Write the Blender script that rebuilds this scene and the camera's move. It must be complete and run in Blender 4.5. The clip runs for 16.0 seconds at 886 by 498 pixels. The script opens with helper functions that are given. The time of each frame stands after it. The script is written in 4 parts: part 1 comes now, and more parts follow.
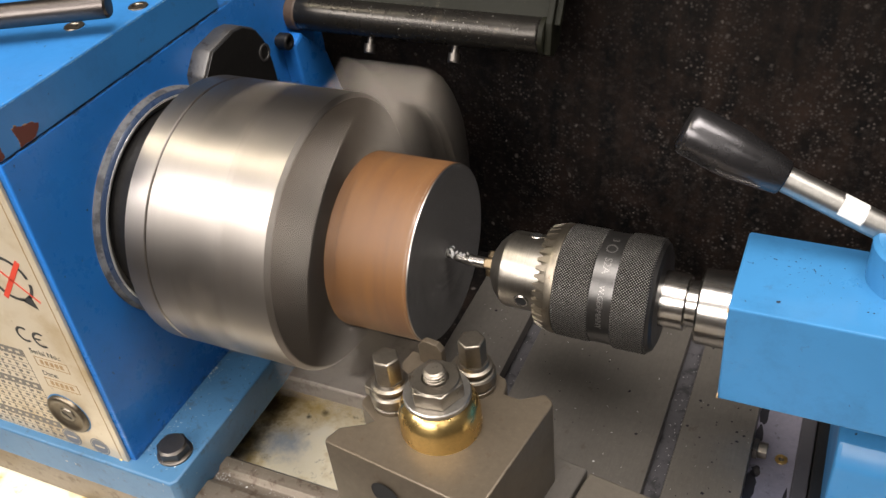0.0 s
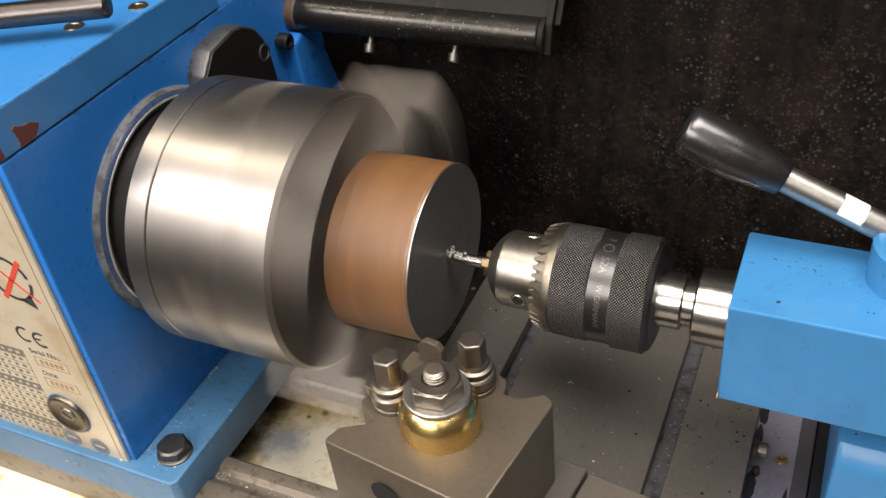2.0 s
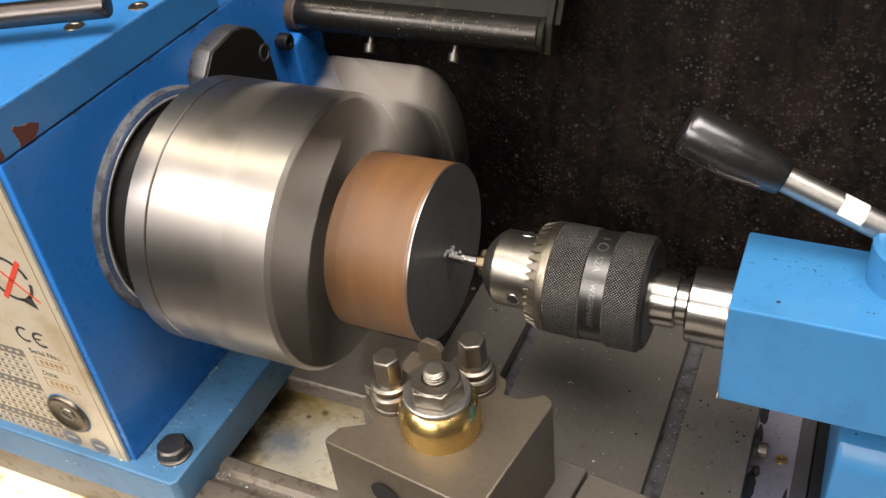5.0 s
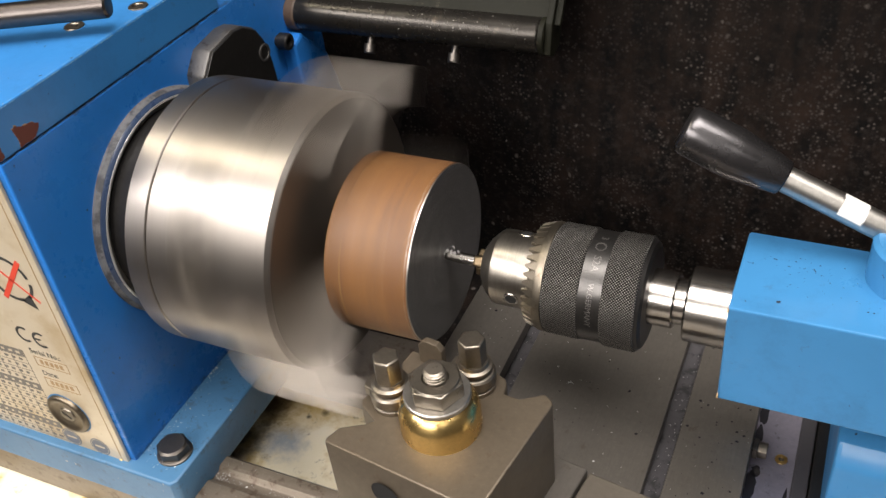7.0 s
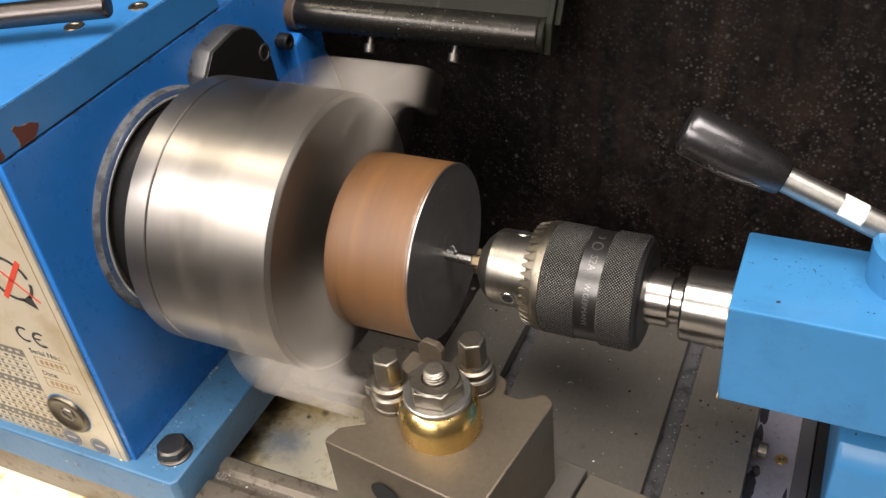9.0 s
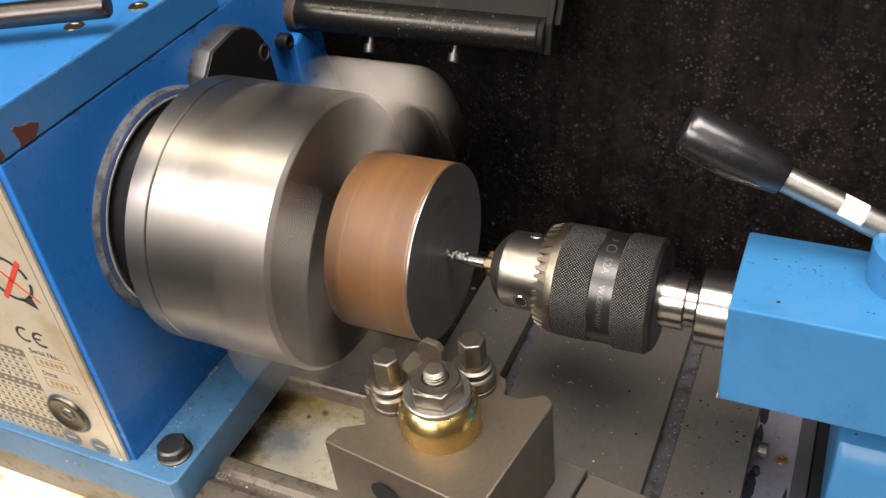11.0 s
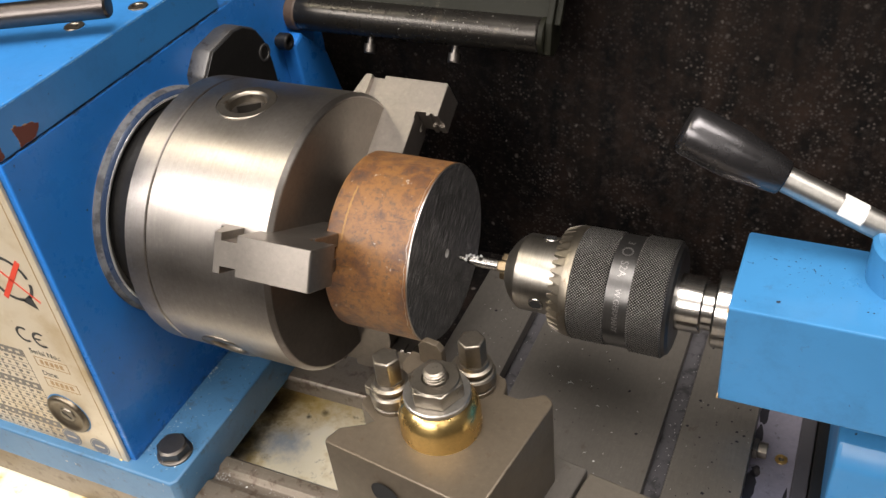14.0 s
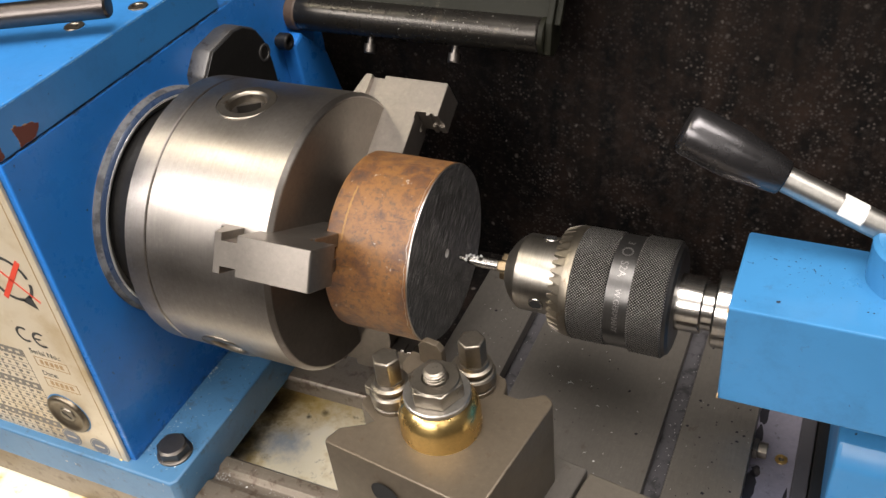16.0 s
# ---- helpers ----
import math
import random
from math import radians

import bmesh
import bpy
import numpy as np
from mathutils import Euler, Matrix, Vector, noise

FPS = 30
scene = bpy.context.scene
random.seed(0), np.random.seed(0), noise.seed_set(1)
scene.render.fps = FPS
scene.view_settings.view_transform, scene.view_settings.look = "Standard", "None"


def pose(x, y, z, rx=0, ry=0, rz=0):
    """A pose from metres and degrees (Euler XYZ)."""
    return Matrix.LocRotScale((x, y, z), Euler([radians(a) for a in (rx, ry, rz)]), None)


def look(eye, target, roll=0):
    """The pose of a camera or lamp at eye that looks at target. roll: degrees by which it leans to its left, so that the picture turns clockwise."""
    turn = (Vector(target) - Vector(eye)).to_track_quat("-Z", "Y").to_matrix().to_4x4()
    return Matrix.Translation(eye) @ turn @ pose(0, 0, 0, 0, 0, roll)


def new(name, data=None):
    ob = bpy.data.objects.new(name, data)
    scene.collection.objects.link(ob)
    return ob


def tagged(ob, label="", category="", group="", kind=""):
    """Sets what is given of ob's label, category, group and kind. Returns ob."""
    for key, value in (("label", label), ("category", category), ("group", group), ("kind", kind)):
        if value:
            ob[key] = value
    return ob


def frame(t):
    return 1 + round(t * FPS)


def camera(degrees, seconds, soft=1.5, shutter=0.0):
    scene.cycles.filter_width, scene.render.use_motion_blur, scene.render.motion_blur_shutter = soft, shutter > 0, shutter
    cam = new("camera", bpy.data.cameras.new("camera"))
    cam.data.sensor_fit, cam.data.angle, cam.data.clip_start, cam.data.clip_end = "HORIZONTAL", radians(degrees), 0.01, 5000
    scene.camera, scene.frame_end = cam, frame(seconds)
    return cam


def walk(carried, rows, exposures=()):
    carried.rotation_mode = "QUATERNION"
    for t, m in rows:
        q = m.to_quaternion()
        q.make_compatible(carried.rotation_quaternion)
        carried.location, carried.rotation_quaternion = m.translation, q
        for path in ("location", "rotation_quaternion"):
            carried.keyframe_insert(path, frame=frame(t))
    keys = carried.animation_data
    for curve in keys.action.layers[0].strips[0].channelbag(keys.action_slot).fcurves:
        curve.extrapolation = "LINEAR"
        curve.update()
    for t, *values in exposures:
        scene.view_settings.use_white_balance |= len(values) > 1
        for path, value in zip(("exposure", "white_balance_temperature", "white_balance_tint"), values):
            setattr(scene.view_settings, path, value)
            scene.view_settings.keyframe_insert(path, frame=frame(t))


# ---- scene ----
# Lengths below are in millimetres along the lathe's axes, turned into metres by mm().
# The spindle axis is the x axis, y runs to the back, z up.
cam = camera(51.55, 16.0, soft=1.5, shutter=0.8)
CAM_POSE = pose(0.14273, -0.27331, 0.24072, 52.12, 5.381, 23.671)
walk(cam, [(0.0, CAM_POSE), (16.0, CAM_POSE)], exposures=[(0.0, 0.52), (16.0, 0.52)])

# ---- light ----
world = bpy.data.worlds.new("world")
scene.world = world
world.use_nodes = True
world.node_tree.nodes["Background"].inputs[0].default_value = (0.55, 0.6, 0.7, 1)
world.node_tree.nodes["Background"].inputs[1].default_value = 0.15


def area_lamp(name, eye, target, sx, sy, power, color):
    data = bpy.data.lights.new(name, "AREA")
    data.shape, data.size, data.size_y, data.energy, data.color = "RECTANGLE", sx, sy, power, color
    ob = new(name, data)
    ob.matrix_world = look(eye, target)
    return ob


area_lamp("front_light", (-1.15, -1.15, 1.25), (-0.05, 0, 0), 0.75, 0.5, 17, (1.0, 0.945, 0.915))
area_lamp("front_light", (-0.25, -1.95, 1.15), (0.0, 0, 0), 1.3, 0.8, 30, (1.0, 0.94, 0.895))
# weak fill lamp at the right, added to brighten the tailstock; no window known
area_lamp("front_light", (1.0, -1.4, 1.25), (0.1, 0, 0), 0.55, 0.5, 1.6, (1.0, 0.95, 0.9))
area_lamp("ceiling_light_lamp", (0.26, -0.38, 1.6), (0.0, -0.05, 0), 1.3, 0.8, 32, (1.0, 0.942, 0.9))
area_lamp("ceiling_light_lamp", (-1.1, -0.2, 1.5), (-0.05, 0, 0), 0.3, 0.25, 4, (1.0, 0.9, 0.7))


# ---- materials ----
def nodes_of(name):
    m = bpy.data.materials.new(name)
    m.use_nodes = True
    nt = m.node_tree
    return m, nt, nt.nodes["Principled BSDF"]


def coords(nt, scale=(1, 1, 1)):
    tc = nt.nodes.new("ShaderNodeTexCoord")
    mp = nt.nodes.new("ShaderNodeMapping")
    mp.inputs["Scale"].default_value = scale
    nt.links.new(tc.outputs["Object"], mp.inputs["Vector"])
    return mp.outputs["Vector"]


def noise_node(nt, vec, scale, detail=4.0, rough=0.55):
    n = nt.nodes.new("ShaderNodeTexNoise")
    n.inputs["Scale"].default_value, n.inputs["Detail"].default_value, n.inputs["Roughness"].default_value = scale, detail, rough
    nt.links.new(vec, n.inputs["Vector"])
    return n.outputs["Fac"]


def ramp(nt, fac, stops):
    r = nt.nodes.new("ShaderNodeValToRGB")
    els = r.color_ramp.elements
    while len(els) < len(stops):
        els.new(0.5)
    for e, (pos, c) in zip(els, stops):
        e.position = pos
        e.color = (*c, 1) if isinstance(c, tuple) else (c, c, c, 1)
    nt.links.new(fac, r.inputs["Fac"])
    return r.outputs["Color"]


def mix(nt, fac, a, b, mode="MIX"):
    n = nt.nodes.new("ShaderNodeMix")
    n.data_type, n.blend_type = "RGBA", mode
    for sock, val in ((n.inputs[0], fac), (n.inputs[6], a), (n.inputs[7], b)):
        if isinstance(val, (int, float)):
            sock.default_value = val
        elif isinstance(val, tuple):
            sock.default_value = (*val, 1)
        else:
            nt.links.new(val, sock)
    return n.outputs[2]


def calc(nt, op, a, b=0.0):
    n = nt.nodes.new("ShaderNodeMath")
    n.operation = op
    for sock, val in zip(n.inputs, (a, b)):
        if isinstance(val, (int, float)):
            sock.default_value = val
        else:
            nt.links.new(val, sock)
    return n.outputs[0]


def bump(nt, bsdf, height, strength, dist):
    b = nt.nodes.new("ShaderNodeBump")
    b.inputs["Strength"].default_value, b.inputs["Distance"].default_value = strength, dist
    nt.links.new(height, b.inputs["Height"])
    nt.links.new(b.outputs["Normal"], bsdf.inputs["Normal"])


def metal(name, color, rough, grain=(1, 1, 1), gscale=300, vary=0.25, aniso=0.0, axis="X", stain=None, stain_at=0.62, relief=0.00003, metallic=1.0, blotch=0.6):
    """Worked metal: fine grain stretched along one way, blotches, uneven gloss."""
    m, nt, b = nodes_of(name)
    fine = noise_node(nt, coords(nt, grain), gscale, 3)
    broad = noise_node(nt, coords(nt), 45, 5, 0.65)
    dark = tuple(c * (1 - vary) for c in color)
    c = mix(nt, fine, dark, color)
    c = mix(nt, ramp(nt, broad, [(0.35, 0.0), (0.75, blotch)]), c, tuple(x * 0.78 for x in color))
    scuff = noise_node(nt, coords(nt), 420, 7, 0.78)
    c = mix(nt, ramp(nt, scuff, [(0.5, 0.0), (0.72, 0.4)]), c, tuple(x * 0.5 for x in color))
    c = mix(nt, ramp(nt, scuff, [(0.3, 0.3), (0.44, 0.0)]), c, tuple(min(1.0, x * 1.5) for x in color))
    if stain:
        spots = noise_node(nt, coords(nt), 130, 6, 0.7)
        c = mix(nt, ramp(nt, spots, [(stain_at, 0.0), (stain_at + 0.1, 0.8)]), c, stain)
    nt.links.new(c, b.inputs["Base Color"])
    b.inputs["Metallic"].default_value = metallic
    r = calc(nt, "ADD", calc(nt, "MULTIPLY", broad, 0.22), rough - 0.11)
    nt.links.new(r, b.inputs["Roughness"])
    if aniso:
        t = nt.nodes.new("ShaderNodeTangent")
        t.direction_type, t.axis = "RADIAL", axis
        nt.links.new(t.outputs[0], b.inputs["Tangent"])
        b.inputs["Anisotropic"].default_value, b.inputs["Anisotropic Rotation"].default_value = aniso, 0.25
    bump(nt, b, fine, 0.5, relief)
    return m


def paint(name, color, rough=0.32, dirt=(0.05, 0.035, 0.02), dirt_amount=0.5, chip=None, dirt_at=0.62):
    m, nt, b = nodes_of(name)
    v = coords(nt)
    broad = noise_node(nt, v, 14, 5, 0.6)
    fine = noise_node(nt, v, 160, 6, 0.7)
    c = mix(nt, ramp(nt, broad, [(0.3, 0.0), (0.75, 1.0)]), color, tuple(x * 0.8 for x in color))
    smudge = noise_node(nt, v, 34, 8, 0.74)
    c = mix(nt, ramp(nt, smudge, [(0.5, 0.0), (0.72, 0.5)]), c, tuple(x * 0.5 for x in color))
    c = mix(nt, ramp(nt, noise_node(nt, coords(nt, (1, 5, 0.6)), 60, 6, 0.75), [(0.62, 0.0), (0.72, 0.3)]), c, tuple(x * 0.8 + 0.04 for x in color))
    c = mix(nt, ramp(nt, fine, [(dirt_at, 0.0), (dirt_at + 0.1, dirt_amount)]), c, dirt)
    if chip:
        spots = noise_node(nt, v, 330, 2, 0.5)
        c = mix(nt, ramp(nt, spots, [(0.745, 0.0), (0.76, 1.0)]), c, chip)
    nt.links.new(c, b.inputs["Base Color"])
    r = calc(nt, "ADD", calc(nt, "MULTIPLY", smudge, 0.3), rough - 0.12)
    nt.links.new(r, b.inputs["Roughness"])
    bump(nt, b, noise_node(nt, v, 220, 2), 0.25, 0.0002)
    return m


def plain(name, color, rough=0.5, metallic=0.0):
    m, nt, b = nodes_of(name)
    f = noise_node(nt, coords(nt), 200, 4)
    nt.links.new(mix(nt, f, tuple(c * 0.75 for c in color), color), b.inputs["Base Color"])
    b.inputs["Roughness"].default_value, b.inputs["Metallic"].default_value = rough, metallic
    return m


BLUE = paint("blue_paint", (0.046, 0.208, 0.44), 0.3, dirt_amount=0.3, chip=(0.02, 0.02, 0.03))
# lid blue is paler: the ceiling's sheen on its top is put into the colour
LID_SHEEN_BLUE = paint("lid_blue_with_sheen", (0.034, 0.19, 0.48), 0.3, dirt_amount=0.3, chip=(0.02, 0.02, 0.03))
BLUE_OLD = paint("worn_blue_paint", (0.06, 0.165, 0.30), 0.4, dirt=(0.04, 0.05, 0.06), dirt_amount=0.55, dirt_at=0.56, chip=(0.5, 0.45, 0.35))
RING_PAINT = paint("bare_gritty_ring", (0.14, 0.142, 0.148), 0.65, dirt=(0.035, 0.035, 0.04), dirt_amount=0.85, dirt_at=0.47, chip=(0.05, 0.10, 0.2))
RING_BLUE = paint("dark_ring_paint", (0.03, 0.05, 0.10), 0.25, dirt=(0.12, 0.115, 0.11), dirt_amount=0.5, dirt_at=0.6)
LOCK_STEEL = metal("brown_lock_steel", (0.23, 0.19, 0.14), 0.42, (1, 1, 1), 200, 0.3, stain=(0.08, 0.06, 0.04), stain_at=0.6)
STUD_STEEL = metal("oily_stud_steel", (0.34, 0.30, 0.25), 0.45, (1, 1, 1), 200, 0.3, stain=(0.08, 0.06, 0.04), stain_at=0.6)
WIPER = paint("worn_wiper_rubber", (0.05, 0.047, 0.052), 0.45, dirt=(0.12, 0.11, 0.11), dirt_amount=0.35, dirt_at=0.6)
SLOT_FILL = paint("dark_slot_fill", (0.085, 0.08, 0.085), 0.35, dirt=(0.02, 0.02, 0.02), dirt_amount=0.8, dirt_at=0.52, chip=(0.3, 0.29, 0.28))
OIL = plain("black_oil", (0.022, 0.021, 0.026), 0.22)
FILLER = plain("red_brown_filler", (0.12, 0.03, 0.02), 0.6)
CHUCK = metal("turned_steel", (0.445, 0.407, 0.37), 0.37, (4.0, 0.12, 0.12), 700, 0.28, 0.4, "X", relief=0.000008, blotch=0.15)
CHUCK_FACE = metal("ground_steel_face", (0.235, 0.21, 0.18), 0.47, (1, 1, 1), 500, 0.15, 0.35, "X", (0.2, 0.13, 0.08), 0.66)
JAW = metal("hardened_jaw_steel", (0.25, 0.224, 0.197), 0.37, (1, 1, 1), 400, 0.12, stain=(0.25, 0.2, 0.15), stain_at=0.68, metallic=0.9)
POLISHED = metal("polished_steel", (0.52, 0.49, 0.45), 0.25, (5, 0.3, 0.3), 350, 0.35, 0.2, "X", stain=(0.2, 0.17, 0.13), stain_at=0.66)
BRIGHT = metal("bright_steel", (0.54, 0.515, 0.475), 0.39, (4, 0.2, 0.2), 400, 0.2, 0.3, "X")
NUT_STEEL = metal("nut_steel", (0.28, 0.248, 0.205), 0.4, (1, 1, 1), 300, 0.3, stain=(0.12, 0.075, 0.035), stain_at=0.58)
POST = metal("tool_post_steel", (0.15, 0.12, 0.086), 0.44, (1, 1, 1), 260, 0.3, stain=(0.10, 0.07, 0.045), stain_at=0.6, metallic=0.55, blotch=0.9)
WING = metal("top_slide_steel", (0.14, 0.12, 0.095), 0.45, (1, 1, 1), 260, 0.2, stain=(0.14, 0.10, 0.07), stain_at=0.66, metallic=0.4)
SLIDE = metal("slide_iron", (0.145, 0.13, 0.113), 0.43, (6, 0.5, 1), 200, 0.3, stain=(0.075, 0.06, 0.045), stain_at=0.62, metallic=0.45)
SADDLE = metal("oily_cast_iron", (0.30, 0.28, 0.34), 0.42, (1, 1, 1), 200, 0.3, stain=(0.04, 0.03, 0.03), stain_at=0.6, metallic=0.5)
BEDWAY = metal("bed_iron", (0.24, 0.20, 0.155), 0.38, (0.15, 8, 1), 250, 0.45, stain=(0.09, 0.06, 0.04), stain_at=0.54, metallic=0.4)
ROD = metal("dark_polished_rod", (0.045, 0.041, 0.036), 0.27, (1, 1, 1), 120, 0.3, stain=(0.11, 0.09, 0.07), stain_at=0.6, metallic=0.8)
LEVER = metal("dull_lever_steel", (0.125, 0.11, 0.102), 0.34, (1, 1, 1), 200, 0.3, stain=(0.1, 0.07, 0.05), stain_at=0.64)
BOLT_DARK = metal("dull_bolt_steel", (0.16, 0.145, 0.13), 0.42, (1, 1, 1), 200, 0.3, stain=(0.5, 0.48, 0.45), stain_at=0.7)
BLACK_STEEL = metal("blackened_steel", (0.06, 0.057, 0.055), 0.38, (1, 1, 1), 200, 0.3, metallic=0.8)
CAST = metal("rough_cast_rim", (0.24, 0.23, 0.22), 0.55, (1, 1, 1), 200, 0.4, stain=(0.06, 0.05, 0.04), stain_at=0.55, relief=0.0004)
BRASS = metal("brass", (0.82, 0.57, 0.22), 0.28, (0.2, 0.2, 4), 300, 0.12, 0.4, "Z", stain=(0.35, 0.2, 0.06), stain_at=0.7)
JAW_BROWN = metal("straw_steel", (0.22, 0.165, 0.10), 0.38, (1, 1, 1), 300, 0.3, stain=(0.1, 0.07, 0.04), stain_at=0.6)
NOSE_STEEL = metal("oily_turned_steel", (0.43, 0.395, 0.345), 0.34, (5, 0.25, 0.25), 380, 0.35, 0.3, "X", stain=(0.17, 0.12, 0.07), stain_at=0.62)
RING_STEEL = metal("gear_ring_steel", (0.27, 0.235, 0.185), 0.4, (1, 1, 1), 300, 0.25, stain=(0.15, 0.1, 0.06), stain_at=0.6)
RUBBER_BLACK = metal("worn_black_grip", (0.12, 0.115, 0.118), 0.27, (0.2, 3, 3), 160, 0.5, stain=(0.09, 0.085, 0.085), stain_at=0.7, metallic=0.9)
WHITE_TAPE = plain("white_tape", (0.8, 0.78, 0.74), 0.5)
PRINT_BLACK = plain("black_print", (0.03, 0.03, 0.03), 0.5)
PRINT_GREY = plain("grey_print", (0.16, 0.145, 0.125), 0.5)
SEAL_GREY = plain("grey_seal_print", (0.16, 0.17, 0.19), 0.5)
PRINT_RED = plain("red_print", (0.65, 0.06, 0.03), 0.5)
PRINT_TAN = plain("tan_print", (0.38, 0.25, 0.12), 0.5)
ENGRAVE = plain("engraved_letter", (0.2, 0.19, 0.18), 0.35, 0.8)
SWARF = plain("bright_swarf", (0.7, 0.69, 0.67), 0.3, 0.6)
HOLE = plain("dark_hole", (0.01, 0.01, 0.01), 0.7)
SMOKED = paint("smoked_plastic", (0.010, 0.010, 0.006), 0.5, dirt=(0.10, 0.085, 0.06), dirt_amount=0.6)
SMOKED.node_tree.nodes["Principled BSDF"].inputs["Specular IOR Level"].default_value = 0.12


def headstock_paint():
    """Deep blue enamel with oily grime along the lid joint and in the corner above the foot."""
    m, nt, b = nodes_of("deep_blue_enamel")
    v = coords(nt)
    broad = noise_node(nt, v, 12, 5, 0.6)
    color = (0.019, 0.17, 0.54)
    c = mix(nt, ramp(nt, broad, [(0.3, 0.0), (0.75, 1.0)]), color, (0.02, 0.142, 0.45))
    smudge = noise_node(nt, v, 36, 8, 0.74)
    c = mix(nt, ramp(nt, smudge, [(0.54, 0.0), (0.76, 0.4)]), c, (0.012, 0.06, 0.17))
    c = mix(nt, ramp(nt, noise_node(nt, coords(nt, (1, 0.5, 3)), 70, 6, 0.75), [(0.6, 0.0), (0.74, 0.3)]), c, (0.07, 0.22, 0.5))
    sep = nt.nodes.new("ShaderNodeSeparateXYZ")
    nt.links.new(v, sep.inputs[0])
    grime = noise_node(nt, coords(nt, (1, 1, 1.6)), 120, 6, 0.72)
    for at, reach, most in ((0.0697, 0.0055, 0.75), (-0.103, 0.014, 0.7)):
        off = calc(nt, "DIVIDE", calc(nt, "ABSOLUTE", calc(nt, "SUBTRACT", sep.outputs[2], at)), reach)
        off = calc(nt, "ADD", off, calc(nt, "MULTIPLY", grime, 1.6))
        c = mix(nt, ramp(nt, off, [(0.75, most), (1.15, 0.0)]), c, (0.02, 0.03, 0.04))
    c = mix(nt, ramp(nt, noise_node(nt, v, 330, 2, 0.5), [(0.735, 0.0), (0.75, 1.0)]), c, (0.02, 0.02, 0.03))
    nt.links.new(c, b.inputs["Base Color"])
    nt.links.new(calc(nt, "ADD", calc(nt, "MULTIPLY", smudge, 0.3), 0.14), b.inputs["Roughness"])
    bump(nt, b, noise_node(nt, v, 220, 2), 0.25, 0.0002)
    return m


def knurl_material():
    m, nt, b = nodes_of("diamond_knurled_steel")
    tc = nt.nodes.new("ShaderNodeTexCoord")
    sep = nt.nodes.new("ShaderNodeSeparateXYZ")
    nt.links.new(tc.outputs["Object"], sep.inputs[0])
    ang = calc(nt, "MULTIPLY", calc(nt, "ARCTAN2", sep.outputs[2], sep.outputs[1]), 62.0)
    along = calc(nt, "MULTIPLY", sep.outputs[0], 2600.0)
    s1 = calc(nt, "ABSOLUTE", calc(nt, "SINE", calc(nt, "ADD", ang, along)))
    s2 = calc(nt, "ABSOLUTE", calc(nt, "SINE", calc(nt, "SUBTRACT", ang, along)))
    h = calc(nt, "MINIMUM", s1, s2)
    c = ramp(nt, h, [(0.1, (0.02, 0.018, 0.016)), (0.6, (0.09, 0.085, 0.08)), (0.95, (0.30, 0.29, 0.27))])
    nt.links.new(c, b.inputs["Base Color"])
    b.inputs["Metallic"].default_value, b.inputs["Roughness"].default_value = 0.85, 0.4
    bump(nt, b, h, 0.9, 0.0004)
    return m


def rust_material():
    m, nt, b = nodes_of("rusty_mill_scale")
    v = coords(nt)
    broad = noise_node(nt, v, 66, 8, 0.74)
    fine = noise_node(nt, v, 380, 7, 0.76)
    c = ramp(nt, broad, [(0.3, (0.05, 0.032, 0.024)), (0.43, (0.115, 0.05, 0.02)), (0.54, (0.195, 0.088, 0.025)), (0.62, (0.145, 0.069, 0.026)), (0.74, (0.085, 0.06, 0.046))])
    c = mix(nt, ramp(nt, fine, [(0.51, 0.0), (0.64, 0.75)]), c, (0.048, 0.03, 0.025))
    c = mix(nt, ramp(nt, noise_node(nt, v, 300, 4, 0.65), [(0.675, 0.0), (0.71, 0.8)]), c, (0.40, 0.33, 0.27))
    c = mix(nt, ramp(nt, noise_node(nt, coords(nt, (0.35, 2, 2)), 130, 5, 0.7), [(0.60, 0.0), (0.68, 0.8)]), c, (0.03, 0.022, 0.02))
    nt.links.new(c, b.inputs["Base Color"])
    b.inputs["Roughness"].default_value, b.inputs["Metallic"].default_value = 0.5, 0.0
    bump(nt, b, fine, 0.5, 0.0004)
    return m


def sawn_material():
    m, nt, b = nodes_of("dark_sawn_steel_face")
    tc = nt.nodes.new("ShaderNodeTexCoord")
    lean = nt.nodes.new("ShaderNodeMapping")
    lean.inputs["Rotation"].default_value = (radians(-40), 0, 0)
    nt.links.new(tc.outputs["Object"], lean.inputs["Vector"])
    wide = nt.nodes.new("ShaderNodeMapping")
    wide.inputs["Scale"].default_value = (1, 9.5, 0.3)
    nt.links.new(lean.outputs["Vector"], wide.inputs["Vector"])
    streak = noise_node(nt, wide.outputs["Vector"], 330, 4, 0.75)
    c = ramp(nt, streak, [(0.42, (0.024, 0.023, 0.022)), (0.54, (0.08, 0.077, 0.075)), (0.64, (0.6, 0.59, 0.57))])
    nt.links.new(c, b.inputs["Base Color"])
    b.inputs["Roughness"].default_value, b.inputs["Metallic"].default_value = 0.42, 0.35
    bump(nt, b, streak, 0.7, 0.0003)
    return m


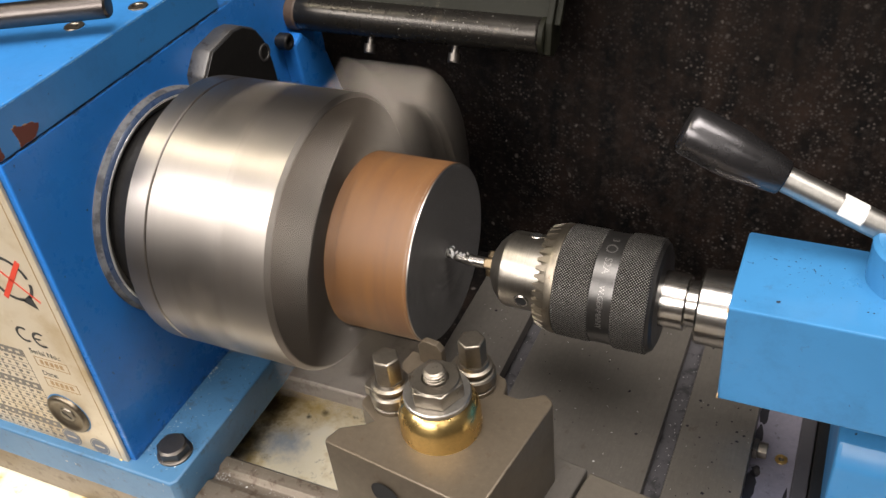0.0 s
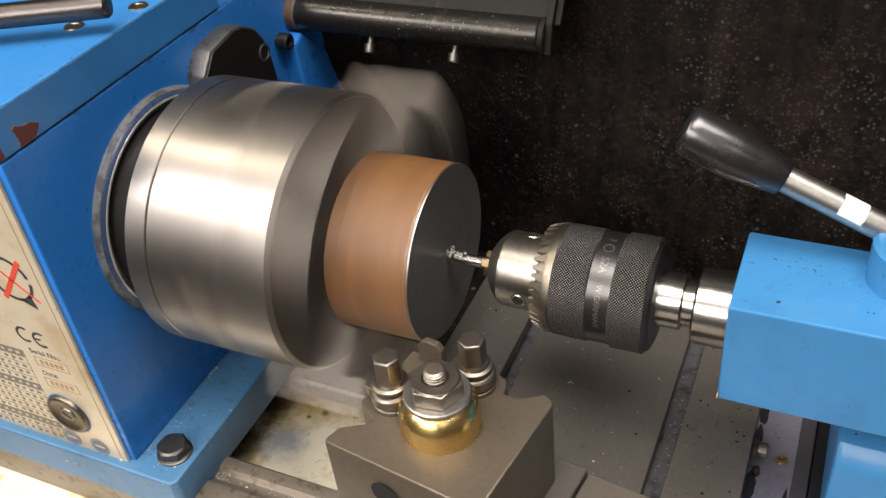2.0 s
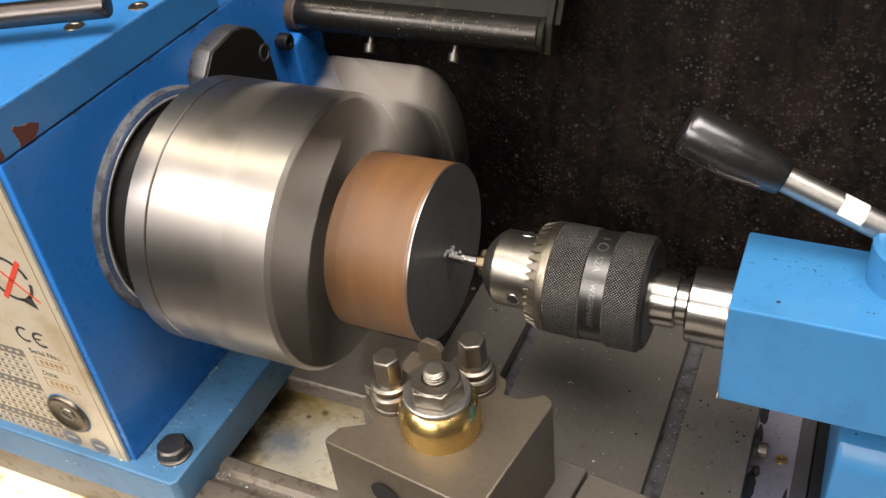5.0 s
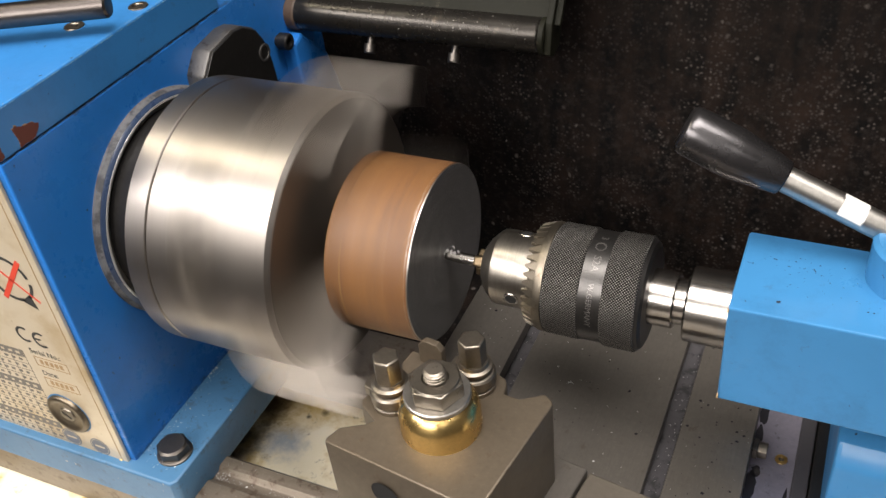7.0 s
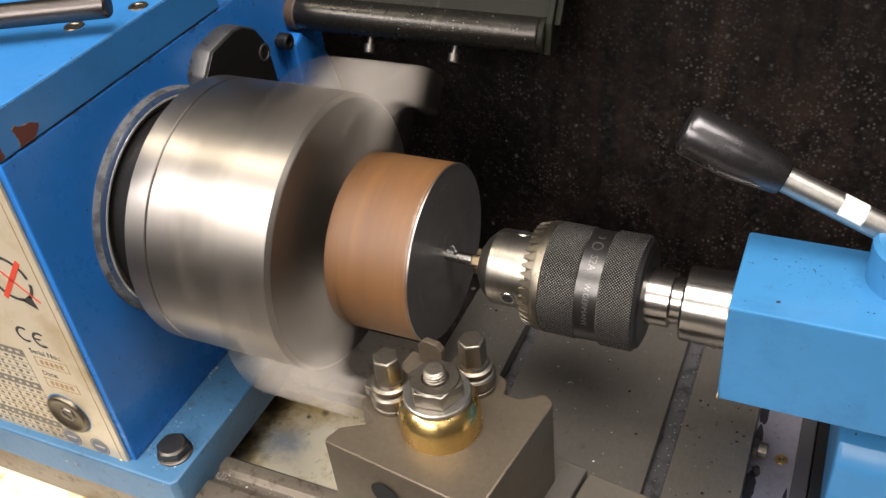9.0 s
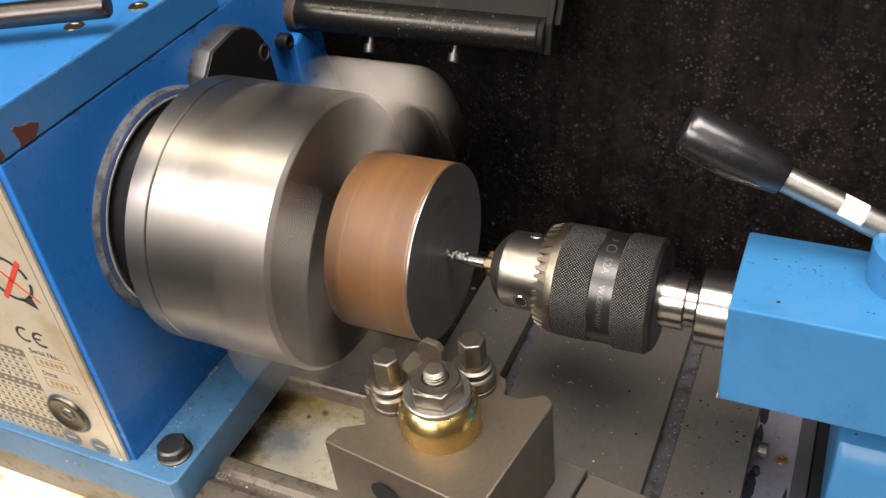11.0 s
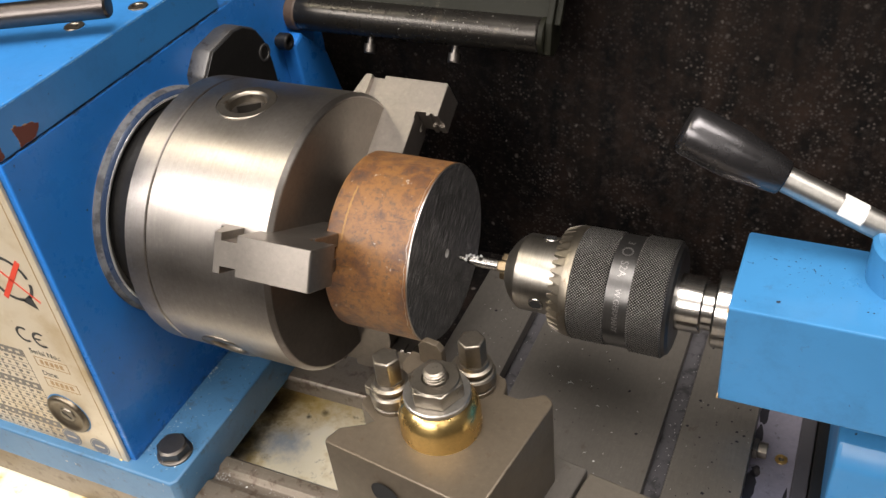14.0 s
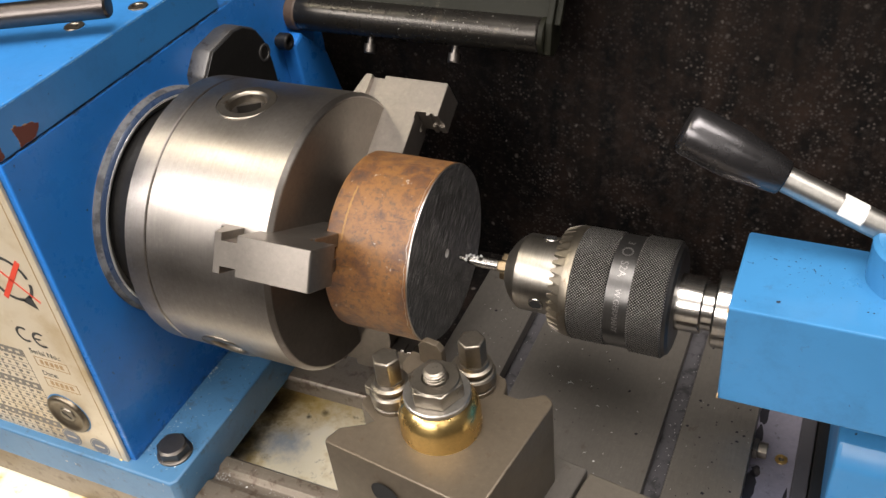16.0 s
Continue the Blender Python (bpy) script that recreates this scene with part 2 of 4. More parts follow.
def tray_material():
    m, nt, b = nodes_of("greasy_cream_tray")
    v = coords(nt)
    broad = noise_node(nt, v, 17, 6, 0.65)
    fine = noise_node(nt, v, 110, 6, 0.7)
    c = ramp(nt, broad, [(0.26, (0.22, 0.12, 0.03)), (0.36, (0.50, 0.38, 0.18)), (0.44, (0.76, 0.69, 0.52)), (0.66, (0.80, 0.74, 0.62)), (0.82, (0.34, 0.26, 0.14))])
    # besides stains: a painted blue reflection, and two dark patches for the headstock's shadow
    for (px, py), size, shade, most in (((-0.108, -0.014), 0.034, (0.28, 0.32, 0.38), 0.9), ((-0.112, 0.021), 0.062, (0.56, 0.40, 0.14), 1.0), ((-0.122, 0.014), 0.034, (0.24, 0.15, 0.05), 0.8), ((-0.134, 0.006), 0.038, (0.055, 0.038, 0.02), 0.9), ((-0.137, -0.020), 0.042, (0.03, 0.03, 0.028), 0.95), ((-0.104, 0.0062), 0.0045, (0.02, 0.012, 0.006), 1.4), ((-0.096, 0.012), 0.006, (0.06, 0.04, 0.02), 0.9), ((-0.084, 0.024), 0.040, (0.52, 0.38, 0.15), 0.75)):
        gap = nt.nodes.new("ShaderNodeVectorMath")
        gap.operation = "DISTANCE"
        nt.links.new(v, gap.inputs[0])
        gap.inputs[1].default_value = (px, py, -0.148)
        reach = calc(nt, "ADD", calc(nt, "DIVIDE", gap.outputs["Value"], size), calc(nt, "MULTIPLY", noise_node(nt, v, 75, 6, 0.66), 1.0))
        c = mix(nt, ramp(nt, reach, [(0.6, min(1.0, most)), (1.5, 0.0)]), c, shade)
    c = mix(nt, ramp(nt, fine, [(0.60, 0.0), (0.72, 0.85)]), c, (0.07, 0.045, 0.02))
    nt.links.new(c, b.inputs["Base Color"])
    b.inputs["Roughness"].default_value = 0.3
    bump(nt, b, fine, 0.3, 0.0006)
    return m


def splash_material():
    m, nt, b = nodes_of("dusty_black_sheet")
    v = coords(nt)
    streak = noise_node(nt, coords(nt, (6, 1, 0.5)), 18, 5, 0.6)
    c = ramp(nt, streak, [(0.38, (0.0025, 0.0024, 0.0024)), (0.68, (0.009, 0.0062, 0.005))])
    sep = nt.nodes.new("ShaderNodeSeparateXYZ")
    nt.links.new(v, sep.inputs[0])
    # dust and specks fade upward; this also paints the top darker against the lamp
    upper_fade = ramp(nt, calc(nt, "ADD", calc(nt, "MULTIPLY", sep.outputs[2], 5.0), 0.5), [(0.0, 1.0), (0.35, 0.9), (0.85, 0.22)])
    rusty = ramp(nt, noise_node(nt, v, 26, 6, 0.68), [(0.46, 0.0), (0.72, 0.8)])
    c = mix(nt, calc(nt, "MULTIPLY", upper_fade, rusty), c, (0.026, 0.0158, 0.0115))
    haze = ramp(nt, noise_node(nt, v, 240, 5, 0.7), [(0.5, 0.0), (0.75, 0.8)])
    c = mix(nt, calc(nt, "MULTIPLY", upper_fade, haze), c, (0.027, 0.022, 0.019))
    # chips stuck on singly: round specks, few of the cells filled
    for scale, filled, size, shade, low in ((560, 0.3, 0.6, (0.045, 0.038, 0.034), 0.38), (400, 0.5, 0.5, (0.085, 0.072, 0.064), 0.40), (260, 0.78, 0.42, (0.11, 0.096, 0.086), 0.42), (150, 0.95, 0.15, (0.34, 0.31, 0.28), 0.36)):
        vor = nt.nodes.new("ShaderNodeTexVoronoi")
        vor.inputs["Scale"].default_value = scale
        wob = nt.nodes.new("ShaderNodeVectorMath")
        wob.operation = "ADD"
        nt.links.new(v, wob.inputs[0])
        ns = nt.nodes.new("ShaderNodeTexNoise")
        ns.inputs["Scale"].default_value = scale * 1.6
        nt.links.new(v, ns.inputs["Vector"])
        sc = nt.nodes.new("ShaderNodeVectorMath")
        sc.operation = "SCALE"
        sc.inputs["Scale"].default_value = 0.5 / scale
        nt.links.new(ns.outputs["Color"], sc.inputs[0])
        nt.links.new(sc.outputs[0], wob.inputs[1])
        nt.links.new(wob.outputs[0], vor.inputs["Vector"])
        rgb = nt.nodes.new("ShaderNodeSeparateColor")
        nt.links.new(vor.outputs["Color"], rgb.inputs[0])
        near = ramp(nt, calc(nt, "DIVIDE", vor.outputs["Distance"], calc(nt, "ADD", calc(nt, "MULTIPLY", rgb.outputs[1], size), 0.04)), [(0.3, 1.0), (1.0, 0.0)])
        some = calc(nt, "GREATER_THAN", rgb.outputs[0], filled)
        patch = ramp(nt, noise_node(nt, v, 11 + scale * 0.03, 4), [(low + 0.08, 0.05), (low + 0.2, 0.9)])
        spots = calc(nt, "MULTIPLY", calc(nt, "MULTIPLY", near, some), calc(nt, "MULTIPLY", patch, upper_fade))
        c = mix(nt, spots, c, shade)
    nt.links.new(c, b.inputs["Base Color"])
    b.inputs["Roughness"].default_value = 0.6
    b.inputs["Specular IOR Level"].default_value = 0.1
    return m


def plate_material():
    m, nt, b = nodes_of("yellowed_sign_plate")
    v = coords(nt)
    broad = noise_node(nt, v, 25, 5, 0.6)
    c = ramp(nt, broad, [(0.3, (0.40, 0.29, 0.155)), (0.5, (0.56, 0.475, 0.345)), (0.8, (0.60, 0.53, 0.42))])
    fine = noise_node(nt, v, 250, 5, 0.7)
    c = mix(nt, ramp(nt, fine, [(0.64, 0.0), (0.74, 0.6)]), c, (0.2, 0.12, 0.05))
    nt.links.new(c, b.inputs["Base Color"])
    b.inputs["Roughness"].default_value, b.inputs["Metallic"].default_value = 0.32, 0.25
    return m


HEAD_BLUE = headstock_paint()
KNURL = knurl_material()
RUST = rust_material()
SAWN = sawn_material()
TRAY = tray_material()
SPLASH = splash_material()
PLATE = plate_material()
WALL = paint("grey_wall_paint", (0.11, 0.10, 0.09), 0.7, dirt_amount=0.2)
CEIL = paint("white_ceiling_paint", (0.55, 0.53, 0.49), 0.8, dirt_amount=0.2)
CONCRETE = plain("grey_concrete", (0.22, 0.21, 0.2), 0.8)


# ---- mesh tools ----
def mm(*v):
    return Vector(v) * 0.001


def part(name, bm, material, parent=None, label="", smooth=20.0):
    """Links a bmesh (in millimetres) as one mesh object under a thing or a part."""
    bmesh.ops.scale(bm, vec=(0.001, 0.001, 0.001), verts=bm.verts)
    bmesh.ops.recalc_face_normals(bm, faces=bm.faces)
    if smooth:
        for f in bm.faces:
            f.smooth = True
        for e in bm.edges:
            if len(e.link_faces) == 2 and e.calc_face_angle(0) > radians(smooth):
                e.smooth = False
    me = bpy.data.meshes.new(name)
    bm.to_mesh(me)
    bm.free()
    me.materials.append(material)
    ob = new(name, me)
    ob.parent = parent
    if label:
        tagged(ob, label)
    return ob


def thing(name, label, category, group="", kind="", at=None):
    ob = new(name)
    ob.empty_display_size = 0.01
    if at is not None:
        ob.matrix_world = at
    return tagged(ob, label, category, group, kind)


def add_box(bm, x0, x1, y0, y1, z0, z1, bevel=0.0, seg=2, m=None):
    made = bmesh.ops.create_cube(bm, size=1.0)["verts"]
    for v in made:
        v.co = Vector(((x0 + x1) / 2 + v.co.x * (x1 - x0), (y0 + y1) / 2 + v.co.y * (y1 - y0), (z0 + z1) / 2 + v.co.z * (z1 - z0)))
    if m is not None:
        bmesh.ops.transform(bm, matrix=m, verts=made)
    if bevel:
        edges = list({e for v in made for e in v.link_edges})
        bmesh.ops.bevel(bm, geom=edges, offset=bevel, segments=seg, affect="EDGES", profile=0.5)
    return bm


def box(*a, **k):
    return add_box(bmesh.new(), *a, **k)


def add_turned(bm, profile, seg=96, m=None, closed=True):
    """Revolves (x, r) pairs round the x axis; closed: caps the ends."""
    rings = []
    for x, r in profile:
        if r < 1e-6:
            rings.append([bm.verts.new((x, 0, 0))])
        else:
            rings.append([bm.verts.new((x, r * math.cos(2 * math.pi * k / seg), r * math.sin(2 * math.pi * k / seg))) for k in range(seg)])
    for a, b in zip(rings, rings[1:]):
        for k in range(seg):
            k2 = (k + 1) % seg
            if len(a) == 1 and len(b) == 1:
                continue
            if len(a) == 1:
                bm.faces.new((a[0], b[k], b[k2]))
            elif len(b) == 1:
                bm.faces.new((a[k], b[0], a[k2]))
            else:
                bm.faces.new((a[k], b[k], b[k2], a[k2]))
    if closed:
        for ring in (rings[0], rings[-1]):
            if len(ring) > 2:
                bm.faces.new(ring)
    if m is not None:
        bmesh.ops.transform(bm, matrix=m, verts=[v for ring in rings for v in ring])
    return bm


def turned(*a, **k):
    return add_turned(bmesh.new(), *a, **k)


def add_prism(bm, poly, lo, hi, axis="z", bevel=0.0, m=None):
    """Extrudes a flat outline from lo to hi along an axis."""
    def put(p, q, h):
        return {"z": (p, q, h), "y": (p, h, q), "x": (h, p, q)}[axis]
    lower = [bm.verts.new(put(p, q, lo)) for p, q in poly]
    upper = [bm.verts.new(put(p, q, hi)) for p, q in poly]
    bm.faces.new(lower)
    bm.faces.new(upper)
    n = len(poly)
    for k in range(n):
        bm.faces.new((lower[k], lower[(k + 1) % n], upper[(k + 1) % n], upper[k]))
    made = lower + upper
    if m is not None:
        bmesh.ops.transform(bm, matrix=m, verts=made)
    bmesh.ops.recalc_face_normals(bm, faces=bm.faces)
    if bevel:
        edges = list({e for v in made for e in v.link_edges})
        bmesh.ops.bevel(bm, geom=edges, offset=bevel, segments=2, affect="EDGES", profile=0.5)
    return bm


def prism(*a, **k):
    return add_prism(bmesh.new(), *a, **k)


def hexagon(af, turn=0.0, n=6):
    r = af / 2 / math.cos(math.pi / n)
    return [(r * math.cos(2 * math.pi * k / n + turn), r * math.sin(2 * math.pi * k / n + turn)) for k in range(n)]


UP = Matrix.Rotation(radians(-90), 4, "Y")  # turns the x axis to point up


def upright(profile, x, y, seg=48):
    """A body of revolution that stands at (x, y); the profile gives (z, r)."""
    return turned(profile, seg, Matrix.Translation((x, y, 0)) @ UP)


def add_tube(bm, a, b, r0, r1, seg=32):
    a, b = Vector(a), Vector(b)
    m = Matrix.Translation(a) @ (b - a).to_track_quat("X", "Z").to_matrix().to_4x4()
    length = (b - a).length
    return add_turned(bm, [(0, r0), (length, r1)], seg, m)


def text_mesh(words, size, depth=0.05):
    """A bmesh of letters in millimetres, in the xy plane, centred."""
    cu = bpy.data.curves.new("letters", "FONT")
    cu.body, cu.size, cu.extrude, cu.align_x, cu.align_y = words, size, depth, "CENTER", "CENTER"
    cu.resolution_u = 3
    ob = new("letters", cu)
    me = bpy.data.meshes.new_from_object(ob.evaluated_get(bpy.context.evaluated_depsgraph_get()))
    bm = bmesh.new()
    bm.from_mesh(me)
    bpy.data.objects.remove(ob)
    bpy.data.curves.remove(cu)
    bpy.data.meshes.remove(me)
    return bm


# ---- workshop round the lathe: unseen room, its pale ceiling there to reflect light ----
def structure(name, bm, material, label, category):
    return tagged(part(name, bm, material, smooth=0), label, category, kind="structure")


structure("floor", box(-2200, 2200, -2200, 2200, -1080, -1060), CONCRETE, "grey concrete workshop floor", "floor")
structure("ceiling", box(-2200, 2200, -2200, 2200, 1800, 1820), CEIL, "unseen pale ceiling that throws light down", "ceiling")
structure("wall_west", box(-2220, -2200, -2200, 2200, -1060, 1800), WALL, "plain grey workshop wall", "wall")
structure("wall_east", box(2200, 2220, -2200, 2200, -1060, 1800), WALL, "plain grey workshop wall", "wall")
structure("wall_south", box(-2200, 2200, -2220, -2200, -1060, 1800), WALL, "plain grey workshop wall", "wall")
structure("wall_north", box(-2200, 2200, 2200, 2220, -1060, 1800), WALL, "plain grey workshop wall", "wall")

# bench under the chip tray
bench = thing("workbench", "plain steel bench carrying the lathe and its tray", "bench")
part("bench_top", box(-700, 900, -135, 300, -183, -155, 2), BLACK_STEEL, bench)
for bx in (-660, 820):
    for by in (-130, 220):
        part("leg", box(bx, bx + 40, by, by + 40, -1060, -183, 2), BLACK_STEEL, bench)

tray = thing("chip_tray", "cream painted chip tray, greasy and stained brown, shadow painted in", "tray")
part("tray_floor", box(-690, 880, -128, 176, -155, -148, 1), TRAY, tray)
part("rim", box(-690, 880, -132, -128, -155, -143, 1), TRAY, tray)

splash = thing("splash_guard", "black sheet splash guard speckled with dust and chips", "splash guard")
part("sheet", box(-690, 880, 176, 179, -155, 420, 0.5), SPLASH, splash)
# added sheet standing in for the shade over the tray behind the bed
part("shade_sheet", box(-690, 880, 61, 175.6, -147.9, -146.4, 0.4), SPLASH, splash, "added black sheet that darkens the tray behind the bed")

# ---- bed ----
bed = thing("lathe_bed", "grey cast iron lathe bed with ground ways", "lathe bed")
part("front_way", prism([(-84, -148), (-47, -148), (-47, -126), (-49.5, -123), (-56, -123), (-58, -126), (-62, -126), (-66, -122.5), (-77, -122.5), (-84, -127)], -330, 560, "x", 0.5), BEDWAY, bed)
part("back_way", prism([(11, -135), (30, -135), (30, -148), (60, -148), (60, -124), (12.5, -124), (11, -126)], -330, 560, "x", 0.5), BEDWAY, bed)
part("bed_web", box(-330, -150, -47, 11, -148, -128, 2), CAST, bed)
part("bed_web", box(240, 560, -47, 11, -148, -128, 2), CAST, bed)

# ---- headstock ----
XH = -143.0
head = thing("headstock", "blue painted lathe headstock with a lid and sign plate", "headstock")
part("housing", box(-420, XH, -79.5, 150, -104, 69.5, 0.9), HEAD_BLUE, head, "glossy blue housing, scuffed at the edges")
part("lid", box(-420, XH - 0.3, -79.2, 66, 69.9, 89.0, 0.7), LID_SHEEN_BLUE, head, "blue lid over a dark joint")
part("joint", box(-419, XH - 1.2, -78.2, 65, 69.0, 70.6), HOLE, head)
part("foot", prism([(-340, -86), (-118.0, -86), (-115.5, -83), (-115.5, 60), (-340, 60)], -126, -103, "z", 1.2), BLUE_OLD, head, "worn blue foot flange")


def hex_bolt(name, x, y, z, af, h, material, label, group=""):
    t = thing(name, label, "bolt", group)
    part("washer", upright([(z, 0), (z, af * 0.63), (z + 0.9, af * 0.63), (z + 1.2, af * 0.59), (z + 1.5, af * 0.5), (z + 1.5, 0)], x, y), material, t)
    bm = prism([(x + p, y + q) for p, q in hexagon(af, 0.4)], z + 1.5, z + h - 0.8, "z", 0.3)
    part("bolt_head", bm, material, t)
    part("head_crown", upright([(z + h - 0.9, af * 0.53), (z + h, af * 0.46), (z + h + 0.1, 0)], x, y, 36), material, t)
    return t


hex_bolt("foundation_bolt", -127.5, -68.5, -103, 14, 6.8, BOLT_DARK, "dark hex bolt with swarf on the blue foot")

# flaked paint on the corner of the lid, showing filler
flake_rng = random.Random(17)


def jagged(poly, wild, steps=4):
    """The same outline with torn edges."""
    pts = []
    for (p0, q0), (p1, q1) in zip(poly, poly[1:] + poly[:1]):
        for k in range(steps):
            u = k / steps
            pts.append((p0 + (p1 - p0) * u + flake_rng.uniform(-wild, wild), q0 + (q1 - q0) * u + flake_rng.uniform(-wild, wild)))
    return pts


for chip_poly in ([(-68.4, 78.6), (-66.6, 79.6), (-64.6, 77.6), (-59.6, 77.2), (-55.9, 74.6), (-57.6, 72.2), (-60.4, 70.5), (-67.6, 70.4), (-67.2, 74.0)], [(-79.0, 76.3), (-76.4, 75.2), (-75.6, 71.8), (-77.4, 70.5), (-79.0, 70.7)]):
    part("flaked_patch", prism(jagged(chip_poly, 0.35), XH - 0.9, XH - 0.15, "x"), FILLER, head, "flaked paint baring red brown filler", 0)
    part("flake_rim", prism(jagged([(p - 0.25, q + 0.25) for p, q in chip_poly], 0.4), XH - 0.9, XH - 0.22, "x"), PRINT_TAN, head, "", 0)

grime_rng = random.Random(21)
bm = bmesh.new()
row = []
for k in range(150):
    y = -79 + k * 0.95
    z = 69.75 + 0.25 * noise.noise((y * 0.12, 0, 0))
    h = max(0.1, 0.2 + 0.25 * noise.noise((y * 0.35, 5, 0)) + grime_rng.uniform(-0.08, 0.12))
    row.append((bm.verts.new((XH + 0.06, y, z - h)), bm.verts.new((XH + 0.06, y, z + h * 0.8))))
for (a, b), (c, d) in zip(row, row[1:]):
    bm.faces.new((a, c, d, b))
part("seam_grime", bm, HOLE, head, "dark grime in the lid joint", 0)
bm = bmesh.new()
for k in range(120):
    y, w = grime_rng.uniform(-78, 64), grime_rng.uniform(0.25, 1.1)
    h = grime_rng.uniform(0.03, 0.16)
    vs = [bm.verts.new(c) for c in ((XH - 0.24, y - w, 88.25), (XH - 0.2, y, 88.25 - h), (XH - 0.24, y + w, 88.25), (XH - 0.98, y + w * 0.6, 89.04), (XH - 0.98 - h, y, 89.05), (XH - 0.98, y - w * 0.6, 89.04))]
    bm.faces.new(vs)
part("worn_edge", bm, plain("bare_primer", (0.2, 0.33, 0.46), 0.5), head, "pale chips along the lid's edge", 0)

# spindle nose, ring and black flange plate behind the chuck
part("spindle_ring", turned([(XH - 1, 53.4), (XH - 1, 55.4), (XH + 1.5, 55.1), (XH + 3.0, 53.9), (XH + 3.0, 53.4)], 128, closed=False), RING_PAINT, head, "gritty bare rim of the spindle ring")
part("ring_bevel", turned([(XH + 2.9, 53.8), (XH + 3.6, 53.3), (XH + 4.5, 52.2), (XH + 4.6, 51.4), (XH + 4.2, 50.6), (XH + 1, 49.5), (XH + 1, 43)], 128, closed=False), RING_BLUE, head, "dark blue glossy bevel of the spindle ring")
part("ring_lip", turned([(XH + 3.2, 53.2), (XH + 4.7, 51.8), (XH + 4.8, 51.0), (XH + 3.8, 50.4)], 128, closed=False), SWARF, head, "thin bright lip of the ring")
part("bearing_cover", turned([(XH + 0.3, 5), (XH + 0.3, 49.6), (XH + 2.2, 49.2), (XH + 2.2, 5)], 96), BRIGHT, head)
part("spindle_flange", turned([(XH + 1, 5), (XH + 1, 47.5), (-128, 47.5), (-127.5, 47), (-127.5, 5)], 96), BLACK_STEEL, head, "black steel spindle flange")
for k in range(3):
    a = radians(205 + 120 * k)
    m = Matrix.Translation((0, 40 * math.cos(a), 40 * math.sin(a)))
    part("stud_nut", prism(hexagon(9), -127.5, -122.5, "x", 0.3, m), BLACK_STEEL, head)

guard_pivot = thing("guard_pivot_block", "black faced cast block bolted to the blue headstock", "bracket")
pivot_poly = [(29, 30), (30.6, 51.4), (39.5, 60.3), (58, 62.8), (66, 61.6), (75.5, 56), (80.5, 48), (84, 34), (86, 8), (29, 8)]
part("block", prism(pivot_poly, XH - 1, -133, "x", 1.2), CAST, guard_pivot, "rough cast grey rim")
inner = [(58 + (p - 58) * 0.97, 36 + (q - 36) * 0.97) for p, q in pivot_poly]
part("face_plate", prism(inner, -133.2, -131.8, "x", 0.5), BLACK_STEEL, guard_pivot, "smooth black face")
part("screw_recess", turned([(-132, 4.6), (-131.4, 4.6), (-131.4, 3.4), (-133, 3.2)], 32, Matrix.Translation((0, 78, 41.5)), closed=False), CAST, guard_pivot)
part("socket_screw", turned([(-132.5, 0), (-132.3, 3.3)], 24, Matrix.Translation((0, 78, 41.5))), NUT_STEEL, guard_pivot)


def cap_screw(name, label, a, b, r_head, r_shank, head_len, material):
    """A socket cap screw: the shank starts at a, the head ends at b."""
    a, b = Vector(a), Vector(b)
    t = thing(name, label, "screw")
    d = (b - a).normalized()
    part("shank", add_tube(bmesh.new(), a, b - d * head_len * 0.9, r_shank, r_shank, 20), material, t)
    m = Matrix.Translation(b - d * head_len) @ d.to_track_quat("X", "Z").to_matrix().to_4x4()
    part("screw_head", turned([(0, 0), (0, r_head), (head_len - 0.6, r_head), (head_len, r_head - 0.5), (head_len, r_head * 0.55), (head_len * 0.5, r_head * 0.5), (head_len * 0.5, 0)], 28, m), material, t)
    return t


cap_screw("cap_screw", "black socket cap screw on the headstock face", (XH, 105.5, 34), (XH + 8, 105.5, 34), 4.6, 3, 6, BLACK_STEEL)
part("rear_rib", prism([(108, 30), (118, 34), (140, 12), (150, -20), (146, -46), (118, -46), (112, -8)], -147, -135, "x", 2), HEAD_BLUE, head, "blue cast rib behind the chuck")

# chuck guard: rod, smoked shield and its two screws
guard = thing("chuck_guard", "raised chuck guard, smoked shield on a dark steel rod", "chuck guard")
part("rod", turned([(-150, 0), (-150, 9.4), (0.6, 9.4), (1.4, 8.8), (1.4, 0)], 48, Matrix.Translation((0, 125, 42.3))), ROD, guard, "dark polished steel rod")
part("rod_cap", turned([(1.4, 8.2), (1.8, 9.6), (4.2, 9.6), (4.6, 9.0), (4.6, 0)], 48, Matrix.Translation((0, 125, 42.3)), closed=False), SMOKED, guard, "black cap on the end of the rod")
part("pivot_end", turned([(-150, 9.8), (-138, 9.8), (-137, 9.4)], 40, Matrix.Translation((0, 125, 42.3))), plain("brown_rust", (0.07, 0.042, 0.026), 0.6), guard, "rusty brown pivot end")
part("shield", prism([(124, 48.8), (126.5, 47.5), (166, 100), (163, 102)], -132, 11, "x", 0.6), SMOKED, guard, "smoked plastic shield")
part("end_cheek", prism([(117, 36), (122, 33), (131, 35), (168, 97), (161, 104), (121, 51)], 4.6, 8.0, "x", 0.6), SMOKED, guard)
for sx in (-96, -46.5):
    cap_screw("shield_screw", "small steel screw under the guard rod", (sx + 0.5, 126.0, 34.2), (sx + 0.5, 120.5, 24.5), 3.3, 1.9, 5.0, BOLT_DARK)

